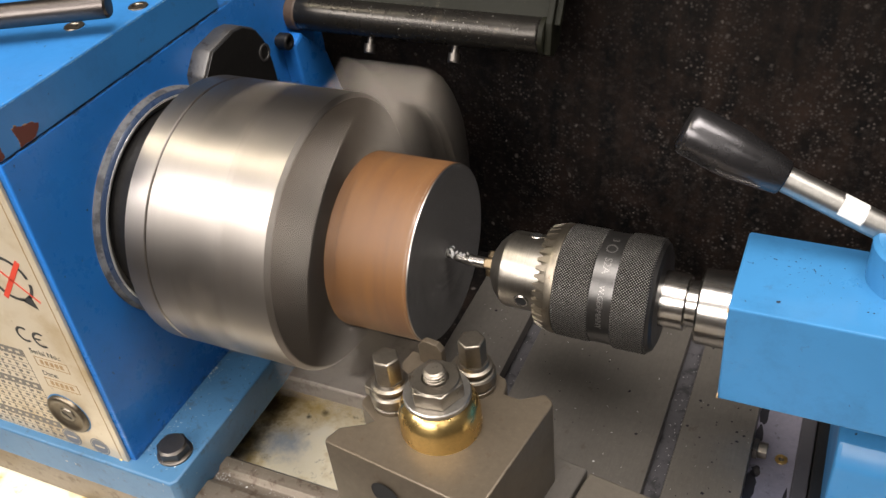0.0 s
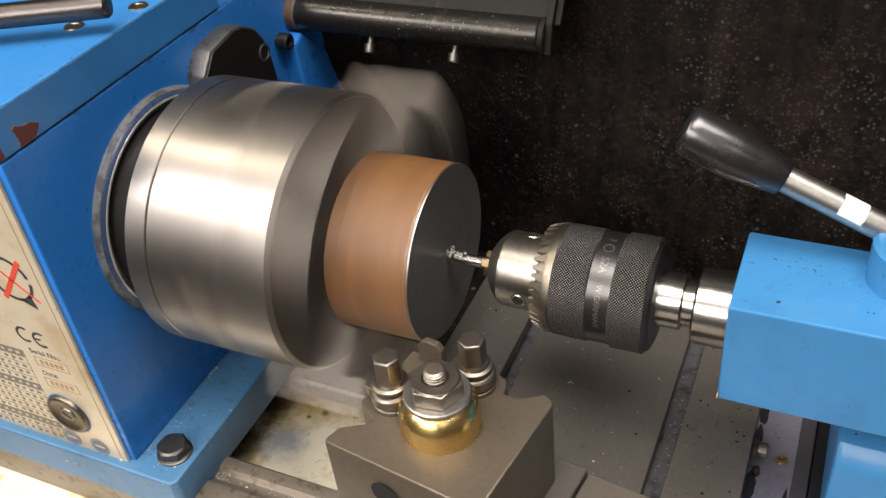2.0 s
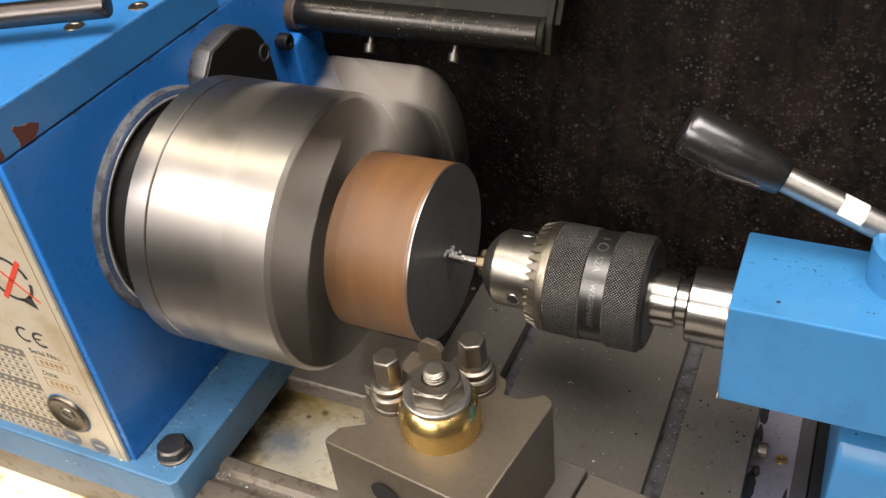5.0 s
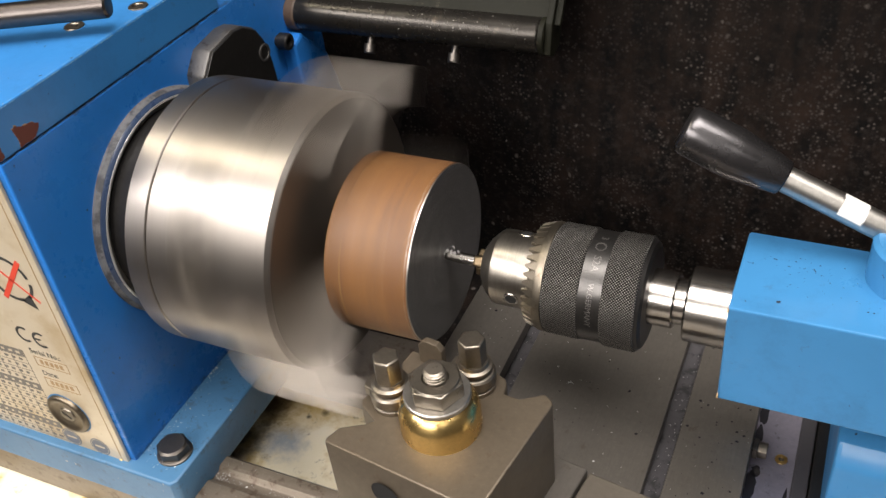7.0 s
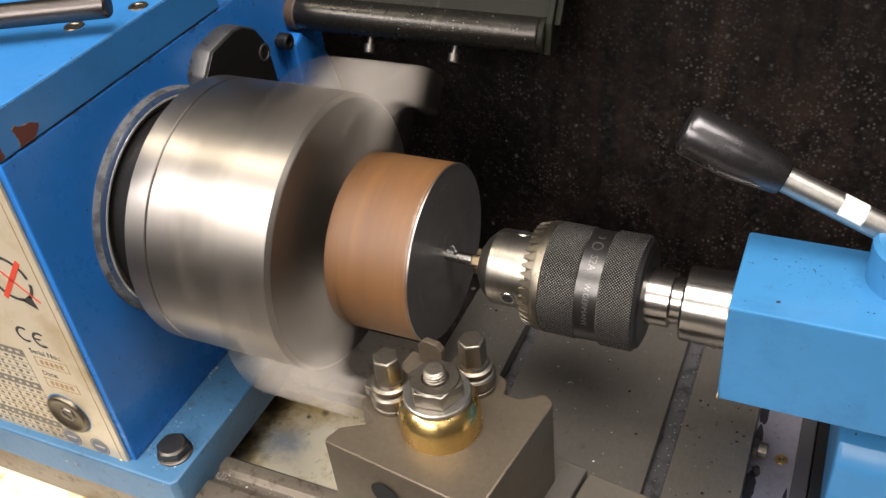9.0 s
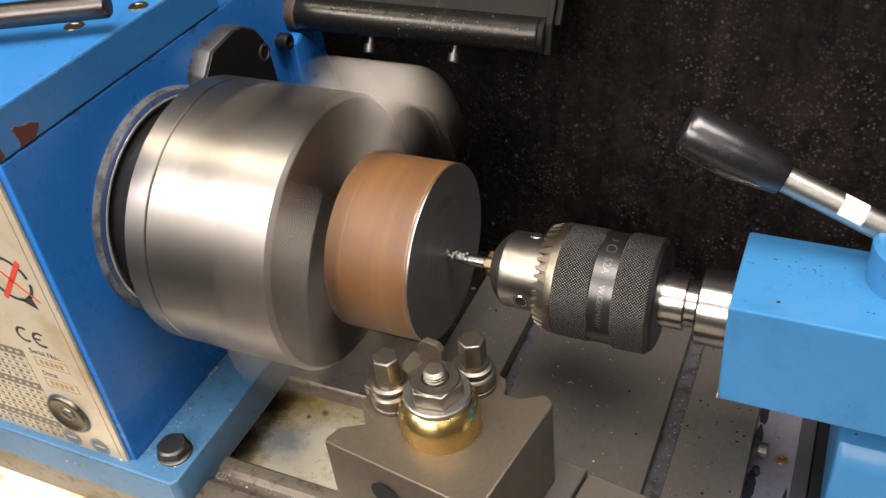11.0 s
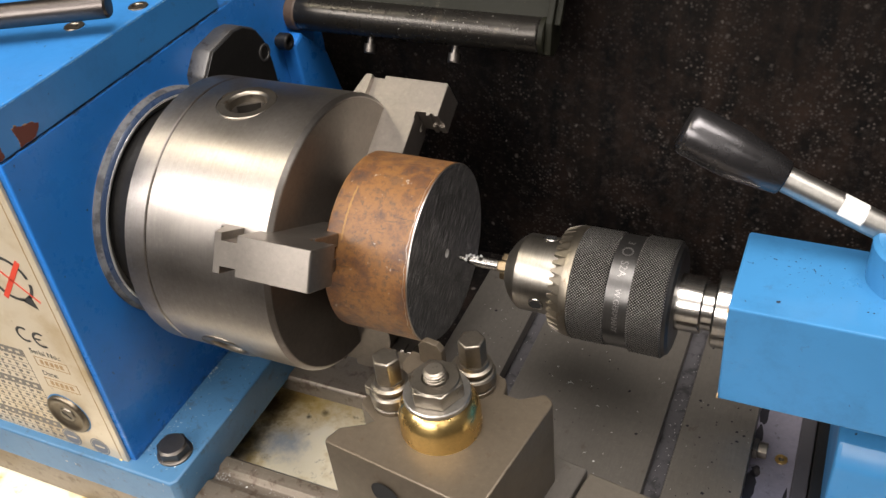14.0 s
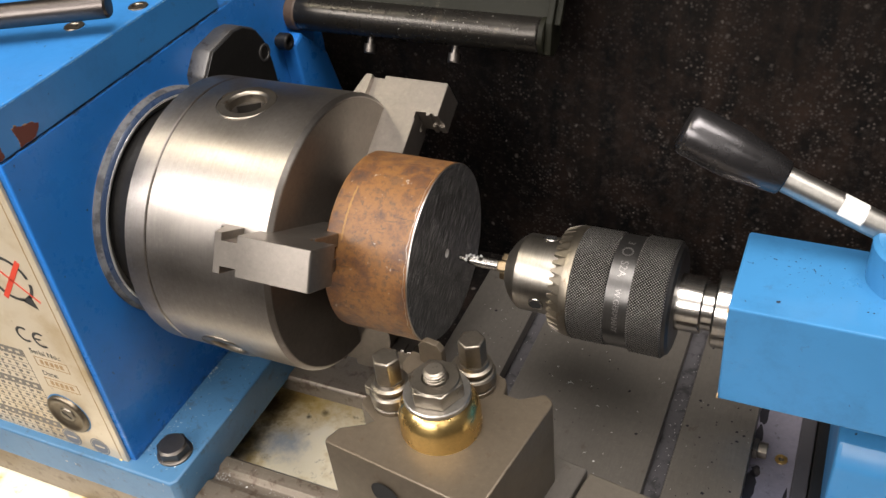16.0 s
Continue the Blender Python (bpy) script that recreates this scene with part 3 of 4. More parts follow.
# lever lying above the lid and screws in the lid
lever_rod = thing("selector_lever", "dark steel rod lever above the blue lid", "lever")
part("rod", add_tube(bmesh.new(), (-262, -61, 101), (-142.5, -3.8, 101), 5.2, 5.2, 40), LEVER, lever_rod, "smooth dark steel rod")
part("end_cap", add_tube(bmesh.new(), (-142.5, -3.8, 101), (-141.6, -3.4, 101), 5.2, 4.4, 40), LEVER, lever_rod)
part("post", upright([(89, 9), (96, 9), (97, 7), (104, 7), (104, 0)], -262, -61), BLACK_STEEL, lever_rod)
for sx, sy in ((-166.2, -2.7), (-150.6, 21.5)):
    t = thing("lid_screw", "dull countersunk screw in the blue lid", "screw", "lid screws")
    part("screw_head", upright([(88.9, 0), (88.9, 4.6), (89.5, 4.3), (89.6, 2.6), (89.2, 2.2), (89.2, 0)], sx, sy, 32), NUT_STEEL, t)
    part("cross_slot", prism([(sx - 1.8, sy - 0.4), (sx + 1.8, sy - 0.4), (sx + 1.8, sy + 0.4), (sx - 1.8, sy + 0.4)], 89.2, 89.7, "z"), PRINT_BLACK, t)

# ---- sign plate on the headstock front ----
sign = thing("sign_plate", "yellowed metal sign plate with printed tables", "sign plate")
YP = -80.2
part("plate", box(-330, -146.3, YP - 1.2, YP + 0.6, -109.5, 66, 0.4), PLATE, sign)
TO_FRONT = Matrix.Rotation(radians(90), 4, "X")


def front_bar(name, x0, x1, z0, z1, material, d=0.12, label=""):
    return part(name, box(x0, x1, YP - 1.2 - d, YP - 1.1, z0, z1), material, sign, label, 0)


def front_words(words, x, z, size, material):
    bm = text_mesh(words, size)
    bmesh.ops.transform(bm, matrix=Matrix.Translation((x, YP - 1.25, z)) @ TO_FRONT, verts=bm.verts)
    return part("lettering", bm, material, sign, smooth=0)


def front_ring(name, x, z, r0, r1, material, a0=0, a1=360, d=0.12, n=40):
    bm = bmesh.new()
    pts = [(math.cos(radians(a0 + (a1 - a0) * k / n)), math.sin(radians(a0 + (a1 - a0) * k / n))) for k in range(n + 1)]
    for (c0, s0), (c1, s1) in zip(pts, pts[1:]):
        v = [bm.verts.new((x + c * r, YP - 1.2 - d, z + s * r)) for c, s, r in ((c0, s0, r0), (c1, s1, r0), (c1, s1, r1), (c0, s0, r1))]
        bm.faces.new(v)
    bmesh.ops.remove_doubles(bm, verts=bm.verts, dist=0.001)
    return part(name, bm, material, sign, smooth=0)


# thin border line, danger mark, table, serial and date fields, key lock, two round seals
front_bar("border_line", -150.2, -149.7, -105.5, 62, PRINT_TAN)
front_bar("border_line", -329, -149.7, -105.8, -105.3, PRINT_TAN)
front_ring("no_entry_arc", -167.5, 9.5, 10.6, 12.4, PRINT_BLACK, 12, 130)
front_ring("no_entry_arc", -167.5, 9.5, 10.6, 12.4, PRINT_BLACK, -52, -2)
front_ring("no_entry_arc", -167.5, 9.5, 10.6, 12.4, PRINT_BLACK, 165, 290)
arrow = prism([(-159.5, 2.5), (-158, -6), (-166, -2.5)], YP - 1.32, YP - 1.1, "y")
part("arrow_head", arrow, PRINT_BLACK, sign, smooth=0)
for rot_deg, length in ((52, 15.0), (-40, 15.5)):
    m = Matrix.Translation((-166.5, YP - 1.3, 9.0)) @ Matrix.Rotation(radians(-rot_deg), 4, "Y")
    part("red_bar", box(-length, length, -0.1, 0.1, -1.3 if rot_deg > 0 else -0.45, 1.3 if rot_deg > 0 else 0.45, m=m), PRINT_RED, sign, "red crossing bar", 0)
front_ring("lettering", -176.5, -25.5, 3.4, 4.8, PRINT_BLACK, 55, 305)
front_ring("lettering", -167.0, -26.5, 3.4, 4.8, PRINT_BLACK, 55, 305)
front_bar("lettering", -171.2, -167.2, -27.0, -26.0, PRINT_BLACK)
front_words("Serial No.:", -169.5, -36.2, 4.4, PRINT_BLACK)
front_words("Date:", -172.5, -50.2, 4.4, PRINT_BLACK)
for z0, z1, x0, x1 in ((-45.5, -39.5, -178, -157.8), (-59.3, -53.3, -178, -157.8)):
    for q in ((x0, x1, z0, z0 + 0.35), (x0, x1, z1 - 0.35, z1), (x0, x0 + 0.35, z0, z1), (x1 - 0.35, x1, z0, z1)):
        front_bar("field_frame", *q, PRINT_TAN)
    for k in range(5):
        front_bar("stamped_bar", x0 + 3 + k * 3.0, x0 + 4.9 + k * 3.0, z0 + 1.6, z1 - 1.6, PRINT_TAN)
table_rng = random.Random(6)
for k in range(15):
    z = -38 - k * 4.55
    head_row = k in (0, 5, 11)
    if head_row:
        front_bar("table_header", -300, -184.5, z - 4.2, z - 0.3, PRINT_GREY)
    for c in range(13):
        w = table_rng.uniform(1.3, 2.6)
        front_bar("figure_bar", -189.2 - c * 4.7, -189.2 - c * 4.7 + w, z - 2.9, z - 1.5, PLATE if head_row else PRINT_GREY, 0.2)
    front_bar("table_line", -300, -184, z - 0.2, z + 0.02, PRINT_GREY)
for c in range(12):
    front_bar("table_line", -184.2 - c * 9.4, -184 - c * 9.4, -106, -38, PRINT_GREY)
TURN_FRONT = Matrix.Rotation(radians(-90), 4, "Z")
LOCK_AT = Matrix.Translation((-173.0, YP - 1.2, -77.0)) @ TURN_FRONT
part("lock_gap", turned([(0.05, 0), (0.05, 12.8)], 64, LOCK_AT, closed=False), BLUE, sign)
part("lock_ring", turned([(0, 12.0), (1.3, 12.0), (2.0, 11.2), (2.0, 9.6), (1.5, 8.8), (1.2, 7.5), (0.9, 4.4)], 64, LOCK_AT, closed=False), LOCK_STEEL, sign, "dull brown steel lock ring", 50)
part("lock_core", turned([(0.8, 4.6), (1.5, 4.0), (1.6, 0)], 40, LOCK_AT), NUT_STEEL, sign)
slot_at = Matrix.Translation((-173.0, YP - 2.85, -77.0)) @ Matrix.Rotation(radians(35), 4, "Y")
part("key_slot", box(-3.0, 3.0, -0.05, 0.4, -0.6, 0.6, m=slot_at), HOLE, sign, smooth=0)
for sx, sz in ((-180.0, -97.0), (-162.0, -97.5)):
    front_ring("seal", sx, sz, 0.2, 5.9, SEAL_GREY)
    front_ring("seal_ring", sx, sz, 4.9, 5.2, PLATE, d=0.2)
    front_bar("seal_bar", sx - 3.0, sx + 3.0, sz - 0.5, sz + 0.7, PLATE, 0.2)
part("rivet", turned([(0, 1.9), (0.6, 1.6), (0.9, 0)], 20, Matrix.Translation((-151.0, YP - 1.2, -104.5)) @ TURN_FRONT), BRASS, sign, "small copper rivet")

# ---- the spinning chuck ----
chuck = thing("lathe_chuck", "three-jaw lathe chuck of bright turned steel", "lathe chuck")
bm = turned([(-107.8, 12), (-107.8, 62.1), (-107.4, 62.5), (-50.2, 62.5), (-48.6, 60.9), (-48.5, 60.6), (-48.5, 12), (-107.8, 12)], 192, closed=False)
bmesh.ops.remove_doubles(bm, verts=bm.verts, dist=0.001)
chuck_body = part("body", bm, CHUCK, chuck, "bright turned steel body", 25)
part("back_flange", turned([(-119.5, 12), (-119.5, 61.4), (-118.6, 62.5), (-108.8, 62.5), (-108.4, 62.1), (-108.4, 61.0), (-107.5, 61.0), (-107.5, 12)], 192), CHUCK, chuck, "", 25)
part("face", turned([(-48.45, 17.5), (-48.3, 17.8), (-48.3, 60.2), (-48.45, 60.4)], 128, closed=False), CHUCK_FACE, chuck, "ground steel face")


def jaw_mesh():
    """One stepped jaw, lying along +y: guide tongue at the back, steps to the front."""
    side = [(-69, 22), (-69, 65.2), (-66.6, 66.2), (-65.8, 69.5), (-63.4, 76.6), (-60, 76.6), (-21.8, 76.5), (-21.2, 75.8), (-21.2, 59.5), (-31.6, 58.8), (-31.6, 38.9), (-38.2, 38.9), (-38.2, 22)]
    bm = bmesh.new()
    w = 8.0
    lo = [bm.verts.new((x, y, -w)) for x, y in side]
    hi = [bm.verts.new((x, y, w)) for x, y in side]
    bm.faces.new(lo)
    bm.faces.new(hi)
    for k in range(len(side)):
        k2 = (k + 1) % len(side)
        bm.faces.new((lo[k], lo[k2], hi[k2], hi[k]))
    bmesh.ops.recalc_face_normals(bm, faces=bm.faces)
    bmesh.ops.bevel(bm, geom=list(bm.edges), offset=0.22, segments=1, affect="EDGES")
    return bm


def cut_by(ob, cutters):
    """Cuts boxes out of a mesh once and keeps the plain result."""
    for c in cutters:
        cut = part("cutter", c, JAW, smooth=0)
        mod = ob.modifiers.new("cut", "BOOLEAN")
        mod.object, mod.solver = cut, "EXACT"
        dep = bpy.context.evaluated_depsgraph_get()
        me = bpy.data.meshes.new_from_object(ob.evaluated_get(dep))
        ob.modifiers.remove(mod)
        old = ob.data
        ob.data = me
        bpy.data.meshes.remove(old)
        bpy.data.objects.remove(cut)
    return ob


holes = []
for k in range(3):
    m = Matrix.Rotation(radians(60 + 120 * k), 4, "X") @ Matrix.Translation((-85.0, 0, 0)) @ Matrix.Rotation(radians(90), 4, "Z")
    holes.append(turned([(49, 13.0), (75, 13.0)], 48, m))
cut_by(chuck_body, holes)

jaw = part("jaw", jaw_mesh(), JAW, chuck, "stepped jaw of hardened grey steel", 30)
notches = [box(-60.2, -53.0, 10, 90, 4.9, 12) if s > 0 else box(-60.2, -53.0, 10, 90, -12, -4.9) for s in (1, -1)]
notches.append(box(-32.6, -20, 55.5, 60.5, -2.6, 2.6))
notches.append(box(-40, -20, 36.5, 41.0, -2.6, 2.6))
notches.append(box(-32.3, -26.9, 57, 60.6, -9, 9))
notches.append(box(-25.3, -23.4, 57, 60.4, -9, 9))
cut_by(jaw, notches)
for k in (1, 2):
    j = new("jaw", jaw.data)
    j.parent = chuck
    j.matrix_local = Matrix.Rotation(radians(120 * k), 4, "X")
    tagged(j, "stepped jaw of hardened grey steel")
for k in range(3):
    a = radians(60 + 120 * k)
    m = Matrix.Rotation(a, 4, "X") @ Matrix.Translation((-85.0, 0, 0)) @ Matrix.Rotation(radians(90), 4, "Z")
    part("pinion_ring", turned([(50, 12.95), (61.6, 12.95), (62.1, 12.5), (62.2, 9.2), (61.8, 8.7), (57, 8.4)], 56, m, closed=False), NUT_STEEL, chuck, "dark key pinion")
    part("pinion_socket", turned([(61.9, 8.7), (61.2, 8.2), (57.5, 7.9)], 48, m, closed=False), NUT_STEEL, chuck)
    sq = bmesh.new()
    for q in range(4):
        t = Matrix.Rotation(a, 4, "X") @ Matrix.Translation((-85.0, 0, 0)) @ Matrix.Rotation(radians(90 * q + 35), 4, "Y")
        v = [sq.verts.new(t @ Vector(c)) for c in ((5.2, 58.0, -5.2), (5.2, 58.0, 5.2), (5.2, 48, 5.2), (5.2, 48, -5.2))]
        sq.faces.new(v)
        lip = [sq.verts.new(t @ Vector(c)) for c in ((5.2, 58.0, -5.2), (5.2, 58.0, 5.2), (8.6, 58.0, 8.6), (8.6, 58.0, -8.6))]
        sq.faces.new(lip)
    part("key_square", sq, BOLT_DARK, chuck, "square key socket", 0)
    part("socket_floor", turned([(48.5, 0), (48.5, 8)], 20, m, closed=False), HOLE, chuck)

# ---- the workpiece ----
work = thing("workpiece", "rusty round steel bar with a dark sawn face", "steel bar")
part("bar", turned([(-38, 0), (-38, 37.9), (-37.2, 38.8), (-0.5, 38.8)], 160, closed=False), RUST, work, "rusty mill scale skin")
rim_rng = random.Random(4)
bm = bmesh.new()
ringA, ringB = [], []
for k in range(160):
    a = 2 * math.pi * k / 160
    w = max(0.4, 1.15 + 1.2 * noise.noise((7 * math.cos(a), 7 * math.sin(a), 0)) + rim_rng.uniform(-0.25, 0.35))
    ringA.append(bm.verts.new((-0.25 - w, 38.83 * math.cos(a), 38.83 * math.sin(a))))
    ringB.append(bm.verts.new((0, 38.45 * math.cos(a), 38.45 * math.sin(a))))
for k in range(160):
    bm.faces.new((ringA[k], ringA[(k + 1) % 160], ringB[(k + 1) % 160], ringB[k]))
CHALK_AT = 108 - 271  # the bar comes to rest 271 degrees round
part("bright_rim", bm, BRIGHT, work, "bright burred rim")
bm = bmesh.new()
row = []
for k in range(30):
    a = radians(CHALK_AT + k * 1.2)
    w = 0.4 + 0.3 * noise.noise((k * 0.4, 2, 0))
    row.append([bm.verts.new((-30.4 + 0.25 * noise.noise((k * 0.7, 9, 0)) + q, 38.86 * math.cos(a), 38.86 * math.sin(a))) for q in (-w, w)])
for (a, b), (c, d) in zip(row, row[1:]):
    bm.faces.new((a, c, d, b))
part("chalk_line", bm, plain("ochre_chalk", (0.30, 0.165, 0.055), 0.8), work, "short ochre chalk line", 0)
part("sawn_face", turned([(0.0, 38.5), (0.0, 1.9)], 128, closed=False), SAWN, work, "dark sawn face with fine saw marks")
part("drilled_hole", turned([(0.03, 2.05), (-0.9, 1.2), (-10, 1.2), (-11, 0)], 32, closed=False), SWARF, work, "bright drilled hole")

# ---- drill chuck, drill and tailstock ----
dchuck = thing("drill_chuck", "keyed drill chuck with black knurled sleeve", "drill chuck")
part("nose", turned([(28.8, 4.0), (29.2, 8.0), (31.2, 11.4), (33.6, 14.0), (35.6, 15.6), (36.8, 15.9), (53.5, 15.9), (53.5, 8)], 96), NOSE_STEEL, dchuck, "bright turned steel nose")
for k in range(3):
    a = radians(20 + 120 * k)
    m = Matrix.Rotation(a, 4, "X")
    part("gripping_jaw", box(24.6, 31.0, 1.7, 5.4, -2.2, 2.2, 0.8, m=m), JAW_BROWN, dchuck, "straw coloured gripping jaw")
for k in range(3):
    a = radians(190 + 120 * k)
    m = Matrix.Rotation(a, 4, "X") @ Matrix.Translation((45.2, 0, 0)) @ Matrix.Rotation(radians(90), 4, "Z")
    part("key_hole", turned([(16.05, 0), (16.05, 2.4), (15.8, 2.9)], 28, m, closed=False), HOLE, dchuck)
    part("hole_rim", turned([(15.75, 3.3), (16.1, 3.0), (16.12, 2.6), (16.06, 2.3)], 28, m, closed=False), POLISHED, dchuck, "bright bevel of the key hole")
gear = turned([(53.3, 16.0), (53.3, 20.6), (57.0, 22.6), (59.6, 22.6), (59.6, 16)], 120)
gear_ring = part("gear_ring", gear, RING_STEEL, dchuck, "worn toothed key ring", 30)
tooth_bm = bmesh.new()
tip = [tooth_bm.verts.new(c) for c in ((51.0, 19.5, -0.5), (51.0, 19.5, 0.5), (51.4, 20.8, 0.5), (51.4, 20.8, -0.5))]
root = [tooth_bm.verts.new(c) for c in ((53.9, 19.4, -1.5), (53.9, 19.4, 1.5), (56.2, 22.35, 1.6), (56.2, 22.35, -1.6))]
tooth_bm.faces.new(tip)
for q in range(4):
    tooth_bm.faces.new((tip[q], tip[(q + 1) % 4], root[(q + 1) % 4], root[q]))
tooth = part("tooth", tooth_bm, RING_STEEL, gear_ring, smooth=0)
for k in range(1, 38):
    t = new("tooth", tooth.data)
    t.parent = gear_ring
    t.matrix_local = Matrix.Rotation(2 * math.pi * k / 38, 4, "X")
part("sleeve", turned([(59.6, 18), (59.6, 22.2), (60.3, 22.8), (73.6, 22.8), (74.2, 22.2), (74.2, 18)], 160), KNURL, dchuck, "black diamond knurled sleeve")
part("band", turned([(74.2, 18), (74.2, 22.3), (83.1, 22.3), (83.1, 18)], 128), metal("dark_band_steel", (0.10, 0.096, 0.092), 0.36, (4, 0.2, 0.2), 400, 0.15, 0.5, "X", metallic=0.9), dchuck, "smooth dark band with engraved letters")
part("sleeve", turned([(83.1, 18), (83.1, 22.6), (83.7, 23.2), (95.6, 23.2), (96.2, 22.6), (96.2, 18)], 160), KNURL, dchuck, "black diamond knurled sleeve")
part("rear_cone", turned([(96.2, 10), (96.2, 22.2), (97.6, 21.4), (98.4, 19.4), (98.6, 12), (98.6, 9)], 96), BLACK_STEEL, dchuck)
part("arbor", turned([(98.0, 5), (98.0, 11.2), (107.6, 11.1), (108.2, 10.6), (108.2, 9.2), (126, 9.2)], 96), POLISHED, dchuck, "bright ground arbor")


def band_words(words, start, size):
    """Letters wrapped round the band, reading along its turn."""
    bm = text_mesh(words, size, 0.12)
    for v in bm.verts:
        a = radians(start) + v.co.x / 22.3
        r = 22.3 + v.co.z
        v.co = Vector((78.6 + v.co.y, r * math.cos(a), r * math.sin(a)))
    return part("lettering", bm, ENGRAVE, dchuck, smooth=0)


band_words("W.GERMANY", 162, 3.1)
band_words("S2A", 118, 4.2)
band_words("3", 84, 4.0)
bm = turned([(-0.1, 2.2), (0.1, 2.2), (0.1, 1.7), (-0.1, 1.7), (-0.1, 2.2)], 24, Matrix.Rotation(radians(98), 4, "X") @ Matrix.Translation((78.6, 22.4, 0)) @ Matrix.Rotation(radians(90), 4, "Z"), closed=False)
part("stamped_mark", bm, ENGRAVE, dchuck, smooth=0)

drill = thing("drill_bit", "bright centre drill with swarf in its flutes", "drill bit")


def drill_mesh():
    """A centre drill: thin pilot, cone, then a body with two short flutes."""
    bm = bmesh.new()
    rows = []
    for i in range(66):
        x = 5.5 + i * 0.3
        if x < 6.2:
            r = 0.05 + (x - 5.5) * 1.5
        elif x < 9.2:
            r = 1.1
        else:
            r = min(2.45, 1.1 + (x - 9.2) * 0.62)
        tw = (x - 5.5) * 0.10
        flute = max(0.0, min(1.0, (17.0 - x) / 2.5))
        row = []
        for k in range(28):
            a = 2 * math.pi * k / 28
            deep = max(0.0, math.cos(2 * (a - 0.35 - tw))) ** 0.8
            rr = r * (1 - 0.5 * deep * flute)
            row.append(bm.verts.new((x, rr * math.cos(a), rr * math.sin(a))))
        rows.append(row)
    for p, q in zip(rows, rows[1:]):
        for k in range(28):
            bm.faces.new((p[k], p[(k + 1) % 28], q[(k + 1) % 28], q[k]))
    bm.faces.new(rows[0])
    return bm


part("fluted_point", drill_mesh(), POLISHED, drill, "thin pilot point with short flutes", 60)
part("shank", turned([(24.9, 0), (24.9, 2.45), (40, 2.45), (40, 0)], 40), POLISHED, drill)
curl_rng = random.Random(11)
for k in range(12):
    bm = bmesh.new()
    cx, ca, cr = curl_rng.uniform(9, 16.5), curl_rng.uniform(0.8, 2.6), curl_rng.uniform(0.35, 0.75)
    base = Vector((cx, 2.3 * math.cos(ca), 2.3 * math.sin(ca)))
    pts = [base + Vector((0.25 * i * 0.3, cr * math.cos(i * 0.7), cr * math.sin(i * 0.7))) for i in range(9)]
    for p, q in zip(pts, pts[1:]):
        bm.faces.new([bm.verts.new(v) for v in (p, q, q + Vector((0.7, 0.1, 0.2)), p + Vector((0.7, 0.1, 0.2)))])
    part("swarf_curl", bm, SWARF, drill, "curl of bright swarf", 0)

tail = thing("tailstock", "glossy blue painted tailstock with a lock lever", "tailstock")
tail_poly = [(-36.9, -10.3), (-36.9, 33), (6.2, 33), (7.6, 31.4), (17, 12), (17, -60), (14, -60), (12, -10.3)]
part("body", prism(tail_poly, 120.2, 330, "x", 0.8), BLUE, tail, "glossy blue casting")
part("base", prism([(-27, -125), (-27, -42), (-22, -33.5), (30, -33.5), (60, -80), (60, -125)], 163, 330, "x", 2.0), BLUE, tail, "blue tailstock base")
# added black plate that keeps the gap between wiper and base dark
part("gap_plate", box(158.5, 163.5, -27, 60, -125, -86, 0.5), BLACK_STEEL, tail)
quill = part("quill", turned([(112.6, 8.8), (112.6, 14.2), (113.4, 14.8), (260, 14.8), (260, 8.8)], 96), POLISHED, tail, "bright ground quill")
part("lever_boss", upright([(33, 15), (47, 15), (49, 13.5), (49, 0)], 174.5, -6), BLUE, tail, "blue round boss")
knob_a, knob_b = Vector((96.2, 0, 75.6)), Vector((129.3, 0, 61.7))
way = (knob_b - knob_a).normalized()
part("lever_rod", add_tube(bmesh.new(), knob_b - way * 6, knob_b + way * 55, 4.6, 4.6, 40), BRIGHT, tail, "bright steel lever rod")
m = Matrix.Translation(knob_a) @ way.to_track_quat("X", "Z").to_matrix().to_4x4()
part("knob", turned([(-1.5, 0), (-1.4, 5.8), (-1.0, 7.3), (-0.2, 8.2), (1.2, 8.6), (3.5, 8.75), (10, 8.85), (16.5, 8.75), (19.5, 8.5), (23, 8.05), (28, 7.25), (35.2, 6.15), (35.8, 5.8), (35.8, 0)], 64, m), RUBBER_BLACK, tail, "tapered dark grip rubbed to a satin sheen", 60)
bm = bmesh.new()
rise = way.cross(Vector((0, 1, 0))).normalized()
rise = rise if rise.z > 0 else -rise
rows = []
for k in range(17):
    a = radians(-4 + 7.5 * k)
    out = (Vector((0, -1, 0)) * math.cos(a) + rise * math.sin(a)) * 4.7
    tear = 0.5 * noise.noise((k * 0.45, 3, 0))
    rows.append([bm.verts.new(knob_a + way * q + out) for q in (55.3 + tear, 63.8 - tear * 0.8)])
for (a, b), (c, d) in zip(rows, rows[1:]):
    bm.faces.new((a, b, d, c))
part("tape", bm, WHITE_TAPE, tail, "torn white paper tape")

pit_rng = random.Random(31)
bm = bmesh.new()
for cx, cy, spread, count in ((123.5, -11.5, 1.2, 7), (136, -9, 4.5, 12), (149, -12, 6.5, 26), (143, -20, 5, 7), (160, -22, 7, 8)):
    for _ in range(count):
        x, y, r = pit_rng.gauss(cx, spread), pit_rng.gauss(cy, spread * 0.6), pit_rng.choice((0.12, 0.15, 0.2, 0.32))
        if x > 121.5 and -36 < y < 5.5:
            bm.faces.new([bm.verts.new((x + r * pit_rng.uniform(0.6, 1.4) * math.cos(q), y + r * pit_rng.uniform(0.6, 1.4) * math.sin(q), 33.03)) for q in (0.2, 1.1, 2.2, 3.3, 4.2, 5.3)])
